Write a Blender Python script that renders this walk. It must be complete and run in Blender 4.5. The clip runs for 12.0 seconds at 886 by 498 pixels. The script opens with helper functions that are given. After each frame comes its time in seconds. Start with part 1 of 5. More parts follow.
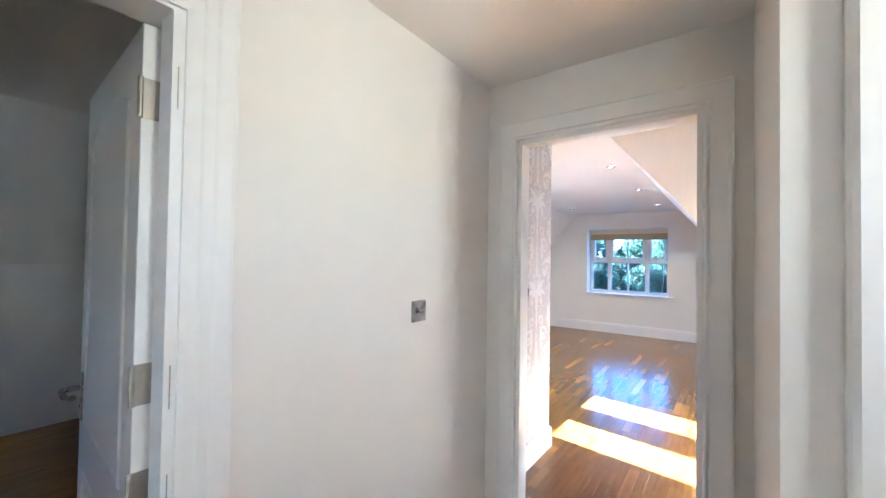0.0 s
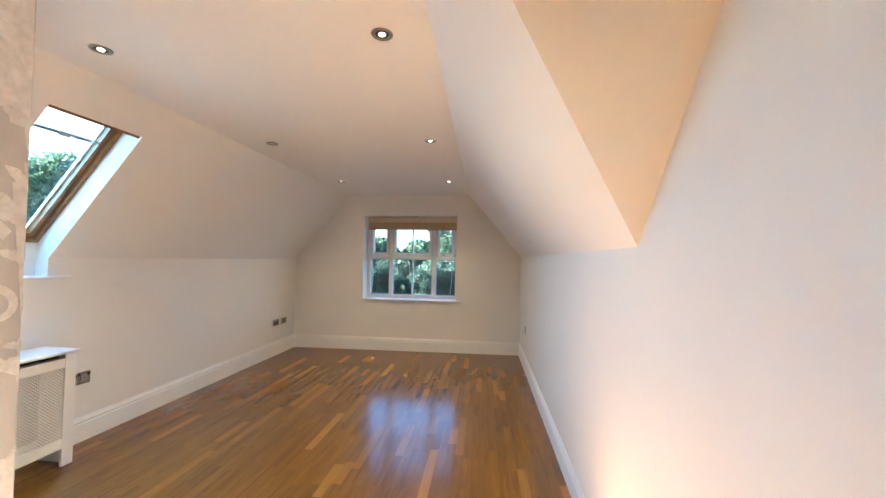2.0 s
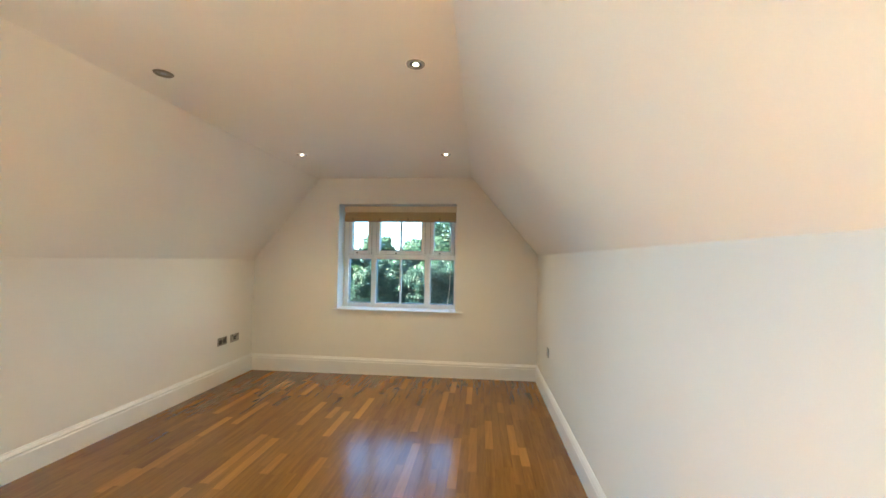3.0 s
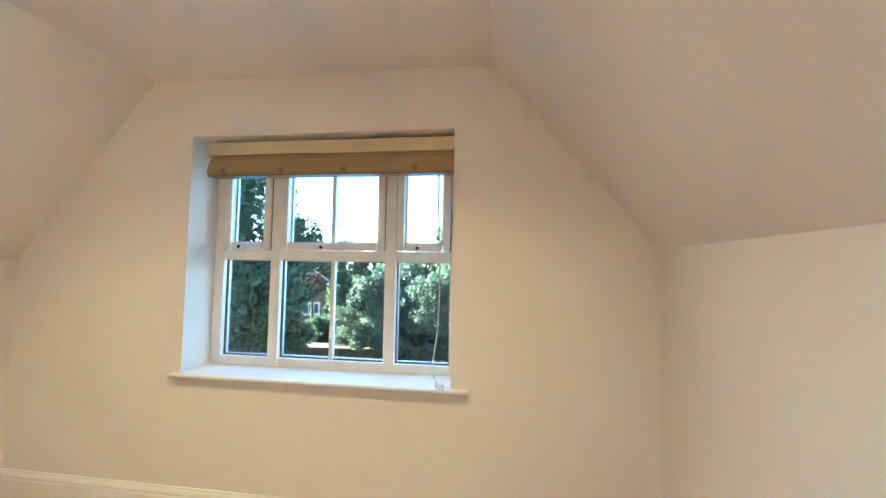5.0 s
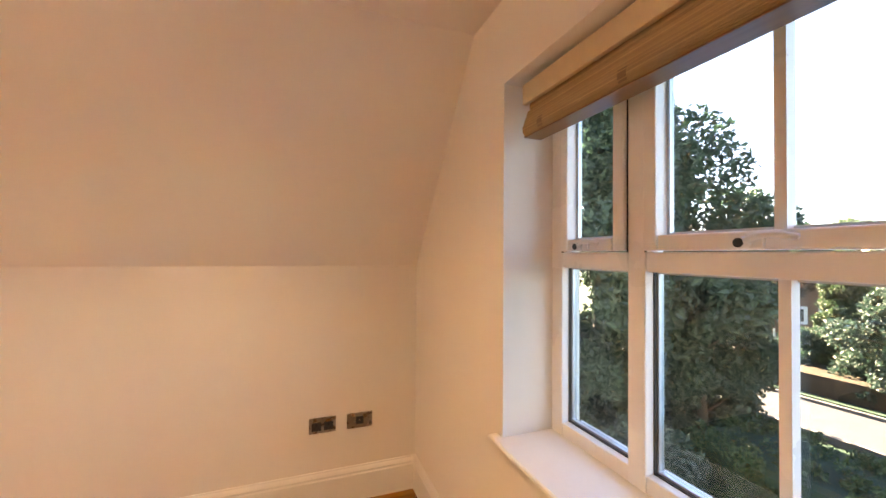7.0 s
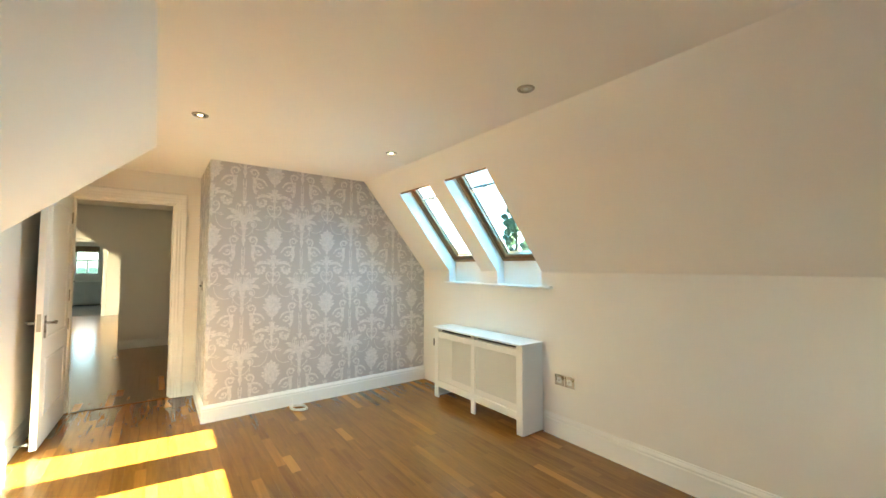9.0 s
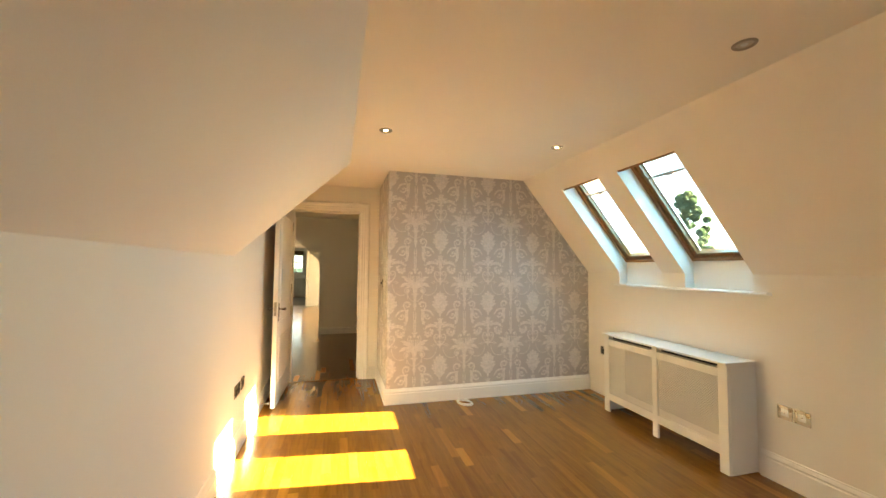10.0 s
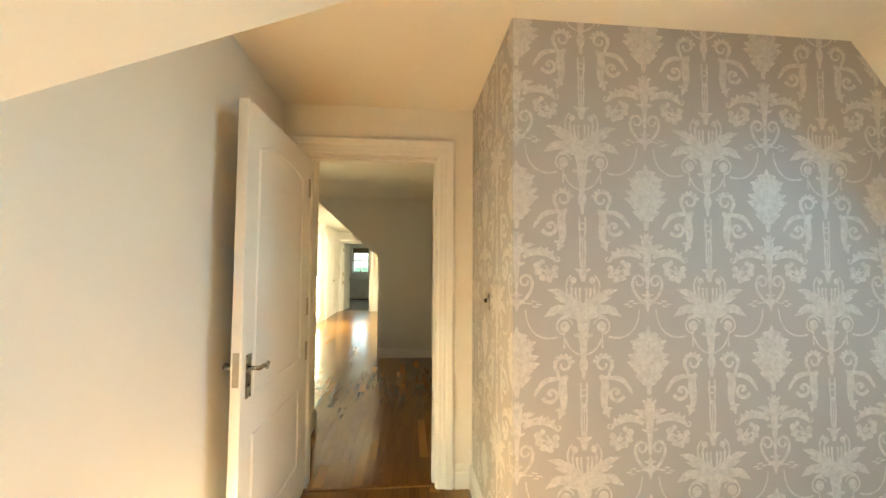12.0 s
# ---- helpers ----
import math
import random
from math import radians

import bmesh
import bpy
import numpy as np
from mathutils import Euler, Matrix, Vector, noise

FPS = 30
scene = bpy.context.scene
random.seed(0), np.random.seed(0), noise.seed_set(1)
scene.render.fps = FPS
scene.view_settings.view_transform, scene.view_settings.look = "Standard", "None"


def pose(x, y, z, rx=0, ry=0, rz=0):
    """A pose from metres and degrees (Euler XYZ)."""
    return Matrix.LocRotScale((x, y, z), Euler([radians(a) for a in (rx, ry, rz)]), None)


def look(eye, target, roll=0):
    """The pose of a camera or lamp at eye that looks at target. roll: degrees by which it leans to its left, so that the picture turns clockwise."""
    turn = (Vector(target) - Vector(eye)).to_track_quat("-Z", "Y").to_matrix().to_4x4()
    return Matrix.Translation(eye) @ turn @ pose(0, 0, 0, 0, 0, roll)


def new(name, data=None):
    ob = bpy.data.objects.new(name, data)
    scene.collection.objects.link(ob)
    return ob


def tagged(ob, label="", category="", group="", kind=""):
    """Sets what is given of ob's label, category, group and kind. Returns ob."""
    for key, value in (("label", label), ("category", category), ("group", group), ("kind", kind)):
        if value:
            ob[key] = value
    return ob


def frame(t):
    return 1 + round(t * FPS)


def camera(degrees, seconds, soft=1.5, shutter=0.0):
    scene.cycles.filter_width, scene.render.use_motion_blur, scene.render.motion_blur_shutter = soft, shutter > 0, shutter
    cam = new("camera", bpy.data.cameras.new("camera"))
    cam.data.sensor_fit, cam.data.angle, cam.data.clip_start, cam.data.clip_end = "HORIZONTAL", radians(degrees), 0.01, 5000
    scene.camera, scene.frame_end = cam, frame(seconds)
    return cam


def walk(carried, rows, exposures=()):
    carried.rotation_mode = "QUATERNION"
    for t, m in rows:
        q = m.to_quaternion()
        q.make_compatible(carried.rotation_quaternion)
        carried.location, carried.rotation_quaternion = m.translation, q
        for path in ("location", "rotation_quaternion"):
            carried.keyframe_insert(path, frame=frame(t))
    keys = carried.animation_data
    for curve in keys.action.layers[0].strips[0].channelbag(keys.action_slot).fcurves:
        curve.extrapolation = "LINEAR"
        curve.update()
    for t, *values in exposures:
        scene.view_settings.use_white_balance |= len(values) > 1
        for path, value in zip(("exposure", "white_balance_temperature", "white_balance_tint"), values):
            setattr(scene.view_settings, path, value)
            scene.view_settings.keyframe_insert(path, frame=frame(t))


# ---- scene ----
cam = camera(98.7, 12.0)
PATH = [
    (0, (-0.081, -1.919, 1.414), (-1.277, -0.316, 1.452), 0.9),
    (0.3, (-0.256, -1.538, 1.404), (-1.298, 0.169, 1.443), 0.8),
    (0.5, (-0.33, -1.297, 1.401), (-1.258, 0.474, 1.443), 0.9),
    (0.6, (-0.37, -1.165, 1.402), (-1.237, 0.636, 1.45), 0.5),
    (0.9, (-0.437, -0.784, 1.383), (-1.114, 1.097, 1.446), -0.2),
    (1, (-0.438, -0.677, 1.382), (-1.066, 1.222, 1.428), 0.9),
    (1.2, (-0.475, -0.458, 1.356), (-0.986, 1.475, 1.412), 0.7),
    (1.5, (-0.507, -0.105, 1.34), (-0.83, 1.868, 1.396), 0.9),
    (2, (-0.542, 0.461, 1.35), (-0.757, 2.449, 1.403), 1.0),
    (2.5, (-0.596, 1.063, 1.36), (-0.805, 3.051, 1.409), 1.0),
    (3, (-0.655, 1.675, 1.343), (-0.855, 3.664, 1.397), 0.9),
    (4.8, (-0.748, 4.069, 1.314), (-0.967, 6.056, 1.389), 1.2),
    (5, (-0.748, 4.334, 1.301), (-1.017, 6.313, 1.405), 1.0),
    (5.5, (-0.798, 4.915, 1.331), (-1.237, 6.865, 1.399), 1.1),
    (6, (-0.935, 5.320, 1.338), (-1.674, 7.177, 1.392), 0.9),
    (6.4, (-1.085, 5.509, 1.346), (-2.299, 7.098, 1.388), 0.7),
    (6.5, (-1.127, 5.541, 1.349), (-2.506, 6.988, 1.393), 0.8),
    (7, (-1.191, 5.501, 1.381), (-3.062, 6.206, 1.410), 0.4),
    (7.2, (-1.188, 5.455, 1.376), (-3.150, 5.838, 1.420), 0.4),
    (9, (-0.799, 4.879, 1.356), (-2.001, 3.283, 1.449), 0.1),
    (9.5, (-0.699, 4.816, 1.351), (-1.524, 2.997, 1.45), 0.2),
    (10, (-0.688, 4.741, 1.336), (-1.216, 2.815, 1.437), 0.5),
    (10.5, (-0.68, 4.47, 1.317), (-1.101, 2.517, 1.406), 0.4),
    (11, (-0.732, 3.9, 1.312), (-1.059, 1.929, 1.398), 0.4),
    (11.2, (-0.743, 3.603, 1.327), (-1.017, 1.624, 1.402), 0.6),
    (11.5, (-0.741, 3.149, 1.321), (-0.983, 1.165, 1.399), 0.4),
    (12, (-0.763, 2.35, 1.333), (-0.946, 0.36, 1.425), 0.4),
]
walk(cam, [(t, look(eye, target, roll)) for t, eye, target, roll in PATH],
     exposures=[(0.0, 5.68, 5050, 1), (0.5, 5.45, 4980, -7), (1.0, 5.60, 5050, -12), (1.5, 5.50, 5821, -17), (2.0, 5.00, 6960, 2), (2.5, 4.85, 11040, 14), (3.1, 5.27, 7350, -10),
                (4.8, 5.65, 7200, -9), (5.0, 5.60, 7900, -5), (5.5, 5.40, 12300, 16), (6.0, 5.12, 13800, 20), (6.5, 5.20, 13500, 20), (7.0, 5.30, 14200, 25), (7.2, 5.30, 12500, 16), (8.8, 5.20, 7300, -14), (9.1, 5.05, 9300, -11), (9.5, 4.75, 14300, 1), (10.0, 4.71, 13500, 1), (11.0, 4.66, 12300, -1), (11.5, 4.66, 10600, -8), (12.0, 4.92, 9700, -11)])

# ---------------------------------------------------------------- sun, sky
SUN_WAY = Vector((2.334, -0.405, -1.494)).normalized()      # the way the sunlight travels
world = bpy.data.worlds.new("sky")
scene.world = world
world.use_nodes = True
wn = world.node_tree
wn.nodes.clear()
sky = wn.nodes.new("ShaderNodeTexSky")
sky.sky_type, sky.sun_disc = "NISHITA", False
sky.sun_elevation = math.asin(-SUN_WAY.z)
sky.sun_rotation = math.atan2(-SUN_WAY.x, -SUN_WAY.y)
sky.air_density, sky.dust_density, sky.ozone_density = 0.8, 0.1, 5.0
bg = wn.nodes.new("ShaderNodeBackground")
bg.inputs["Strength"].default_value = 0.05
wout = wn.nodes.new("ShaderNodeOutputWorld")
wn.links.new(sky.outputs[0], bg.inputs["Color"])
wn.links.new(bg.outputs[0], wout.inputs["Surface"])

sun_data = bpy.data.lights.new("sun", "SUN")
sun_data.energy, sun_data.angle, sun_data.color = 5.0, radians(0.5), (1.0, 0.95, 0.86)
sun_lamp = new("sun", sun_data)
sun_lamp.rotation_euler = SUN_WAY.to_track_quat("-Z", "Y").to_euler()


def opening_lamp(name, eye, target, w, h, watts, color=(0.80, 0.90, 1.0), spread=180):
    """A lamp in a window opening: the sky's light, and the landing fill."""
    d = bpy.data.lights.new(name, "AREA")
    d.spread = radians(spread)
    d.shape, d.size, d.size_y, d.energy, d.color = "RECTANGLE", w, h, watts, color
    o = new(name, d)
    o.matrix_world = look(eye, target)
    return o


opening_lamp("window_daylight", (-1.66, 6.54, 1.36), (-1.66, 5.0, 1.1), 1.3, 1.1, 0.30, (0.08, 0.42, 1.0), 150)
opening_lamp("rooflight_daylight", (-3.42, 1.70, 1.96), (-2.55, 1.70, 1.25), 0.42, 0.8, 0.85, (0.13, 0.48, 1.0))
opening_lamp("rooflight_daylight", (-3.42, 2.47, 1.96), (-2.55, 2.47, 1.25), 0.42, 0.8, 0.85, (0.13, 0.48, 1.0))
# brightens the corridor from a rooflight opening added out of view
opening_lamp("corridor_daylight", (-0.79, -5.9, 2.02), (0.2, -6.6, 1.2), 0.7, 0.6, 3.2, (1.0, 0.95, 0.88))
# added warm fill for the landing, set in an unseen window
opening_lamp("landing_fill", (1.345, -1.525, 1.7), (-1.0, -1.0, 1.95), 0.26, 0.42, 0.15, (1.0, 0.82, 0.62), 84)
opening_lamp("far_window_daylight", (1.13, -13.42, 1.55), (1.13, -9, 1.2), 0.55, 0.85, 0.6)


# ---------------------------------------------------------------- materials
def material(name, base, rough=0.6, metal=0.0, vary=0.06, scale=6.0, bump=0.0, bump_scale=60.0, coat=0.0, stretch=(1, 1, 1), spec=0.5):
    """A painted or plain surface with a broad and a fine variation of tone and a fine relief."""
    m = bpy.data.materials.new(name)
    m.use_nodes = True
    t = m.node_tree
    b = t.nodes["Principled BSDF"]
    b.inputs["Metallic"].default_value = metal
    b.inputs["Coat Weight"].default_value = coat
    b.inputs["Specular IOR Level"].default_value = spec
    co = t.nodes.new("ShaderNodeTexCoord")
    mp = t.nodes.new("ShaderNodeMapping")
    mp.inputs["Scale"].default_value = stretch
    t.links.new(co.outputs["Object"], mp.inputs["Vector"])
    n1 = t.nodes.new("ShaderNodeTexNoise")
    n1.inputs["Scale"].default_value, n1.inputs["Detail"].default_value = scale, 5
    n2 = t.nodes.new("ShaderNodeTexNoise")
    n2.inputs["Scale"].default_value, n2.inputs["Detail"].default_value = bump_scale, 3
    for n in (n1, n2):
        t.links.new(mp.outputs[0], n.inputs["Vector"])
    mixer = t.nodes.new("ShaderNodeMix")
    mixer.data_type = "RGBA"
    mixer.inputs["A"].default_value = (*[c * (1 - vary) for c in base], 1)
    mixer.inputs["B"].default_value = (*[min(1, c * (1 + vary)) for c in base], 1)
    add = t.nodes.new("ShaderNodeMath")
    add.operation = "MULTIPLY_ADD"
    add.inputs[1].default_value = 0.35
    t.links.new(n2.outputs["Fac"], add.inputs[0])
    sc = t.nodes.new("ShaderNodeMath")
    sc.operation = "MULTIPLY"
    sc.inputs[1].default_value = 0.65
    t.links.new(n1.outputs["Fac"], sc.inputs[0])
    t.links.new(sc.outputs[0], add.inputs[2])
    wide = t.nodes.new("ShaderNodeMapRange")
    wide.inputs["From Min"].default_value, wide.inputs["From Max"].default_value = 0.32, 0.68
    t.links.new(add.outputs[0], wide.inputs["Value"])
    t.links.new(wide.outputs[0], mixer.inputs["Factor"])
    t.links.new(mixer.outputs["Result"], b.inputs["Base Color"])
    rr = t.nodes.new("ShaderNodeMapRange")
    rr.inputs["To Min"].default_value, rr.inputs["To Max"].default_value = max(0.02, rough - 0.06), min(1, rough + 0.06)
    t.links.new(n1.outputs["Fac"], rr.inputs["Value"])
    t.links.new(rr.outputs[0], b.inputs["Roughness"])
    if bump:
        bp = t.nodes.new("ShaderNodeBump")
        bp.inputs["Strength"].default_value, bp.inputs["Distance"].default_value = bump, 0.002
        t.links.new(n2.outputs["Fac"], bp.inputs["Height"])
        t.links.new(bp.outputs[0], b.inputs["Normal"])
    return m


def wood(name, dark, light, along="Y", rough=0.3, random_from=None, grain=1.0, coat=0.0):
    """Wood with rings and fine streaks along one axis; random_from varies piece from piece."""
    m = bpy.data.materials.new(name)
    m.use_nodes = True
    t = m.node_tree
    b = t.nodes["Principled BSDF"]
    co = t.nodes.new("ShaderNodeTexCoord")
    mp = t.nodes.new("ShaderNodeMapping")
    k = {"X": 0, "Y": 1, "Z": 2}[along]
    s = [22.0 * grain] * 3
    s[k] = 1.6 * grain
    mp.inputs["Scale"].default_value = s
    t.links.new(co.outputs["Object"], mp.inputs["Vector"])
    rnd = None
    if random_from:
        src = t.nodes.new("ShaderNodeObjectInfo" if random_from == "object" else "ShaderNodeNewGeometry")
        rnd = src.outputs["Random" if random_from == "object" else "Random Per Island"]
        off = t.nodes.new("ShaderNodeVectorMath")
        off.operation = "SCALE"
        off.inputs[0].default_value = (31.0, 47.0, 19.0)
        t.links.new(rnd, off.inputs["Scale"])
        t.links.new(off.outputs[0], mp.inputs["Location"])
    n1 = t.nodes.new("ShaderNodeTexNoise")
    n1.inputs["Scale"].default_value, n1.inputs["Detail"].default_value, n1.inputs["Distortion"].default_value = 1.0, 6, 1.2
    t.links.new(mp.outputs[0], n1.inputs["Vector"])
    n2 = t.nodes.new("ShaderNodeTexNoise")
    n2.inputs["Scale"].default_value, n2.inputs["Detail"].default_value = 7.0, 3
    t.links.new(mp.outputs[0], n2.inputs["Vector"])
    fac = t.nodes.new("ShaderNodeMath")
    fac.operation = "MULTIPLY_ADD"
    fac.inputs[1].default_value = 0.3 if rnd is None else 0.18
    t.links.new(n2.outputs["Fac"], fac.inputs[0])
    half = t.nodes.new("ShaderNodeMath")
    half.operation = "MULTIPLY"
    half.inputs[1].default_value = 0.6 if rnd is None else 0.44
    t.links.new(n1.outputs["Fac"], half.inputs[0])
    t.links.new(half.outputs[0], fac.inputs[2])
    last = fac
    if rnd is not None:
        # most strips lie close together in tone, a few are much paler or darker
        cr = t.nodes.new("ShaderNodeValToRGB")
        e = cr.color_ramp.elements
        e[0].position, e[0].color = 0.0, (0.12, 0.12, 0.12, 1)
        e[1].position, e[1].color = 1.0, (0.66, 0.66, 0.66, 1)
        for pos, v in ((0.10, 0.19), (0.88, 0.26), (0.94, 0.42)):
            q = e.new(pos)
            q.color = (v, v, v, 1)
        t.links.new(rnd, cr.inputs["Fac"])
        last = t.nodes.new("ShaderNodeMath")
        last.operation = "ADD"
        t.links.new(fac.outputs[0], last.inputs[0])
        t.links.new(cr.outputs["Color"], last.inputs[1])
    ramp = t.nodes.new("ShaderNodeValToRGB")
    e = ramp.color_ramp.elements
    e[0].position, e[0].color = 0.22, (*dark, 1)
    e[1].position, e[1].color = 1.05 if rnd is None else 1.0, (*light, 1)
    t.links.new(last.outputs[0], ramp.inputs["Fac"])
    t.links.new(ramp.outputs["Color"], b.inputs["Base Color"])
    rr = t.nodes.new("ShaderNodeMapRange")
    rr.inputs["To Min"].default_value, rr.inputs["To Max"].default_value = rough - 0.015, rough + 0.02
    t.links.new(n1.outputs["Fac"], rr.inputs["Value"])
    t.links.new(rr.outputs[0], b.inputs["Roughness"])
    b.inputs["Coat Weight"].default_value = coat
    b.inputs["Coat Roughness"].default_value = max(0.05, rough - 0.08)
    bp = t.nodes.new("ShaderNodeBump")
    bp.inputs["Strength"].default_value, bp.inputs["Distance"].default_value = 0.05, 0.0006
    t.links.new(n2.outputs["Fac"], bp.inputs["Height"])
    t.links.new(bp.outputs[0], b.inputs["Normal"])
    return m


def glass(name, tint=(0.96, 0.98, 0.97)):
    """Thin clear window glass: mostly clear, with a mirror gloss that grows towards grazing."""
    m = bpy.data.materials.new(name)
    m.use_nodes = True
    t = m.node_tree
    t.nodes.clear()
    out = t.nodes.new("ShaderNodeOutputMaterial")
    clear = t.nodes.new("ShaderNodeBsdfTransparent")
    clear.inputs["Color"].default_value = (*tint, 1)
    gloss = t.nodes.new("ShaderNodeBsdfGlossy")
    gloss.inputs["Roughness"].default_value = 0.01
    lw = t.nodes.new("ShaderNodeLayerWeight")
    lw.inputs["Blend"].default_value = 0.5
    pw = t.nodes.new("ShaderNodeMath")
    pw.operation = "POWER"
    pw.inputs[1].default_value = 5.0
    t.links.new(lw.outputs["Facing"], pw.inputs[0])
    fr = t.nodes.new("ShaderNodeMath")
    fr.operation = "MULTIPLY_ADD"
    fr.inputs[1].default_value, fr.inputs[2].default_value = 0.85, 0.045
    t.links.new(pw.outputs[0], fr.inputs[0])
    mx = t.nodes.new("ShaderNodeMixShader")
    t.links.new(fr.outputs[0], mx.inputs["Fac"])
    t.links.new(clear.outputs[0], mx.inputs[1])
    t.links.new(gloss.outputs[0], mx.inputs[2])
    t.links.new(mx.outputs[0], out.inputs["Surface"])
    return m


def glow(name, color, strength):
    m = bpy.data.materials.new(name)
    m.use_nodes = True
    b = m.node_tree.nodes["Principled BSDF"]
    b.inputs["Base Color"].default_value = (0.9, 0.9, 0.88, 1)
    b.inputs["Emission Color"].default_value = (*color, 1)
    b.inputs["Emission Strength"].default_value = strength
    return m


PAINT = material("wall_emulsion", (0.80, 0.77, 0.725), 0.75, vary=0.02, scale=1.3, bump=0.12, bump_scale=240, spec=0.3)
CEILING = material("ceiling_emulsion", (0.82, 0.79, 0.745), 0.85, vary=0.02, scale=1.1, bump=0.08, bump_scale=200, spec=0.25)
GLOSS = material("white_eggshell", (0.82, 0.81, 0.79), 0.42, vary=0.02, scale=3, bump=0.05, bump_scale=90)
UPVC = material("white_upvc", (0.80, 0.80, 0.80), 0.28, vary=0.02, scale=4)
PAPER = material("grey_wallpaper", (0.485, 0.453, 0.440), 0.55, vary=0.05, scale=8, bump=0.25, bump_scale=420)
MOTIF = material("pearl_motif", (0.660, 0.622, 0.598), 0.45, vary=0.18, scale=55, bump=0.5, bump_scale=130)
OAK = wood("oak_strip", (0.066, 0.0210, 0.0024), (0.42, 0.190, 0.036), "Y", 0.20, "object", coat=0.15)
OAK_REST = wood("oak_strip_rest", (0.066, 0.0210, 0.0024), (0.42, 0.190, 0.036), "Y", 0.20, "island", coat=0.15)
PINE = wood("varnished_pine", (0.15, 0.064, 0.020), (0.38, 0.195, 0.075), "X", 0.35)
NICKEL = material("satin_nickel_ring", (0.30, 0.27, 0.23), 0.35, 1.0, vary=0.05, scale=30)
CHROME = material("brushed_steel", (0.36, 0.34, 0.31), 0.28, 1.0, vary=0.05, scale=30)
DARKMETAL = material("dark_insert", (0.025, 0.024, 0.023), 0.45, vary=0.1)
STEEL = material("hinge_steel", (0.42, 0.39, 0.34), 0.38, 1.0, vary=0.08, scale=40)
# flat black: stands for shade in slots and pin holes, also the roof deck
BLACK = material("dark_gap", (0.012, 0.011, 0.010), 0.9)
PELMET = material("cream_pelmet_cloth", (0.66, 0.55, 0.38), 0.8, vary=0.05, scale=20, bump=0.3, bump_scale=300)
REED = wood("woven_reed", (0.26, 0.165, 0.075), (0.62, 0.46, 0.25), "X", 0.6, "island", grain=1.5)
TAPE = material("brown_blind_tape", (0.27, 0.18, 0.10), 0.8, vary=0.1)
CORD = material("white_cord", (0.70, 0.69, 0.66), 0.6, vary=0.06)
RUBBER_AND_GAP = material("black_gasket_and_gap", (0.02, 0.02, 0.022), 0.5)
SPACER = material("aluminium_spacer", (0.50, 0.53, 0.57), 0.35, 0.6)
# enamel colour darkened for the shade behind the grille
RADIATOR = material("grey_beige_enamel_shaded", (0.15, 0.135, 0.115), 0.45, vary=0.04)
GLASS = glass("window_glass", (0.67, 0.72, 0.77))      # sealed double panes, tinted further to dim the daylight and the view
ROOF_GLASS = glass("rooflight_glass")
LAMP = glow("lamp_lens", (1.0, 0.90, 0.74), 1.2)
CARPET = material("grey_carpet", (0.26, 0.25, 0.24), 0.95, vary=0.12, scale=30, bump=0.6, bump_scale=500)


# ---------------------------------------------------------------- mesh helpers
def obj(name, bm, mat, parent=None, label="", smooth=False, mats=()):
    me = bpy.data.meshes.new(name)
    bmesh.ops.recalc_face_normals(bm, faces=bm.faces[:])
    bm.to_mesh(me)
    bm.free()
    for q in ([mat] if not mats else mats):
        me.materials.append(q)
    if smooth:
        for p in me.polygons:
            p.use_smooth = True
    o = new(name, me)
    if parent is not None:
        o.parent = parent
    if label:
        tagged(o, label)
    return o


def part(name, bm, mat, parent, label="", smooth=False):
    return obj(name, bm, mat, parent, label, smooth)


def empty(name, m=None):
    o = new(name)
    o.empty_display_size = 0.1
    if m is not None:
        o.matrix_world = m
    return o


def B():
    return bmesh.new()


def box(bm, x0, y0, z0, x1, y1, z1, bevel=0.0, m=None):
    r = bmesh.ops.create_cube(bm, size=1.0)
    vs = r["verts"]
    for v in vs:
        v.co = Vector(((x0 + x1) / 2 + v.co.x * (x1 - x0), (y0 + y1) / 2 + v.co.y * (y1 - y0), (z0 + z1) / 2 + v.co.z * (z1 - z0)))
    if bevel:
        es = list({e for v in vs for e in v.link_edges})
        r2 = bmesh.ops.bevel(bm, geom=es, offset=bevel, segments=2, profile=0.5, affect="EDGES")
        vs = list({v for f in r2["faces"] for v in f.verts} | {v for v in vs if v.is_valid})
    if m is not None:
        bmesh.ops.transform(bm, matrix=m, verts=[v for v in vs if v.is_valid])
    return bm


def cyl(bm, a, b, r, r2=None, n=16):
    a, b = Vector(a), Vector(b)
    d = b - a
    m = Matrix.Translation((a + b) / 2) @ d.to_track_quat("Z", "Y").to_matrix().to_4x4()
    bmesh.ops.create_cone(bm, cap_ends=True, segments=n, radius1=r, radius2=r if r2 is None else r2, depth=d.length, matrix=m)
    return bm


def sweep(bm, pts, r, n=8):
    """A round cord along points."""
    rings = []
    pts = [Vector(p) for p in pts]
    for i, p in enumerate(pts):
        d = (pts[min(i + 1, len(pts) - 1)] - pts[max(i - 1, 0)]).normalized()
        q = d.to_track_quat("Z", "Y")
        rings.append([bm.verts.new(p + q @ Vector((r * math.cos(a * 2 * math.pi / n), r * math.sin(a * 2 * math.pi / n), 0))) for a in range(n)])
    for r0, r1 in zip(rings, rings[1:]):
        for i in range(n):
            bm.faces.new((r0[i], r0[(i + 1) % n], r1[(i + 1) % n], r1[i]))
    bm.faces.new(rings[0])
    bm.faces.new(list(reversed(rings[-1])))
    return bm


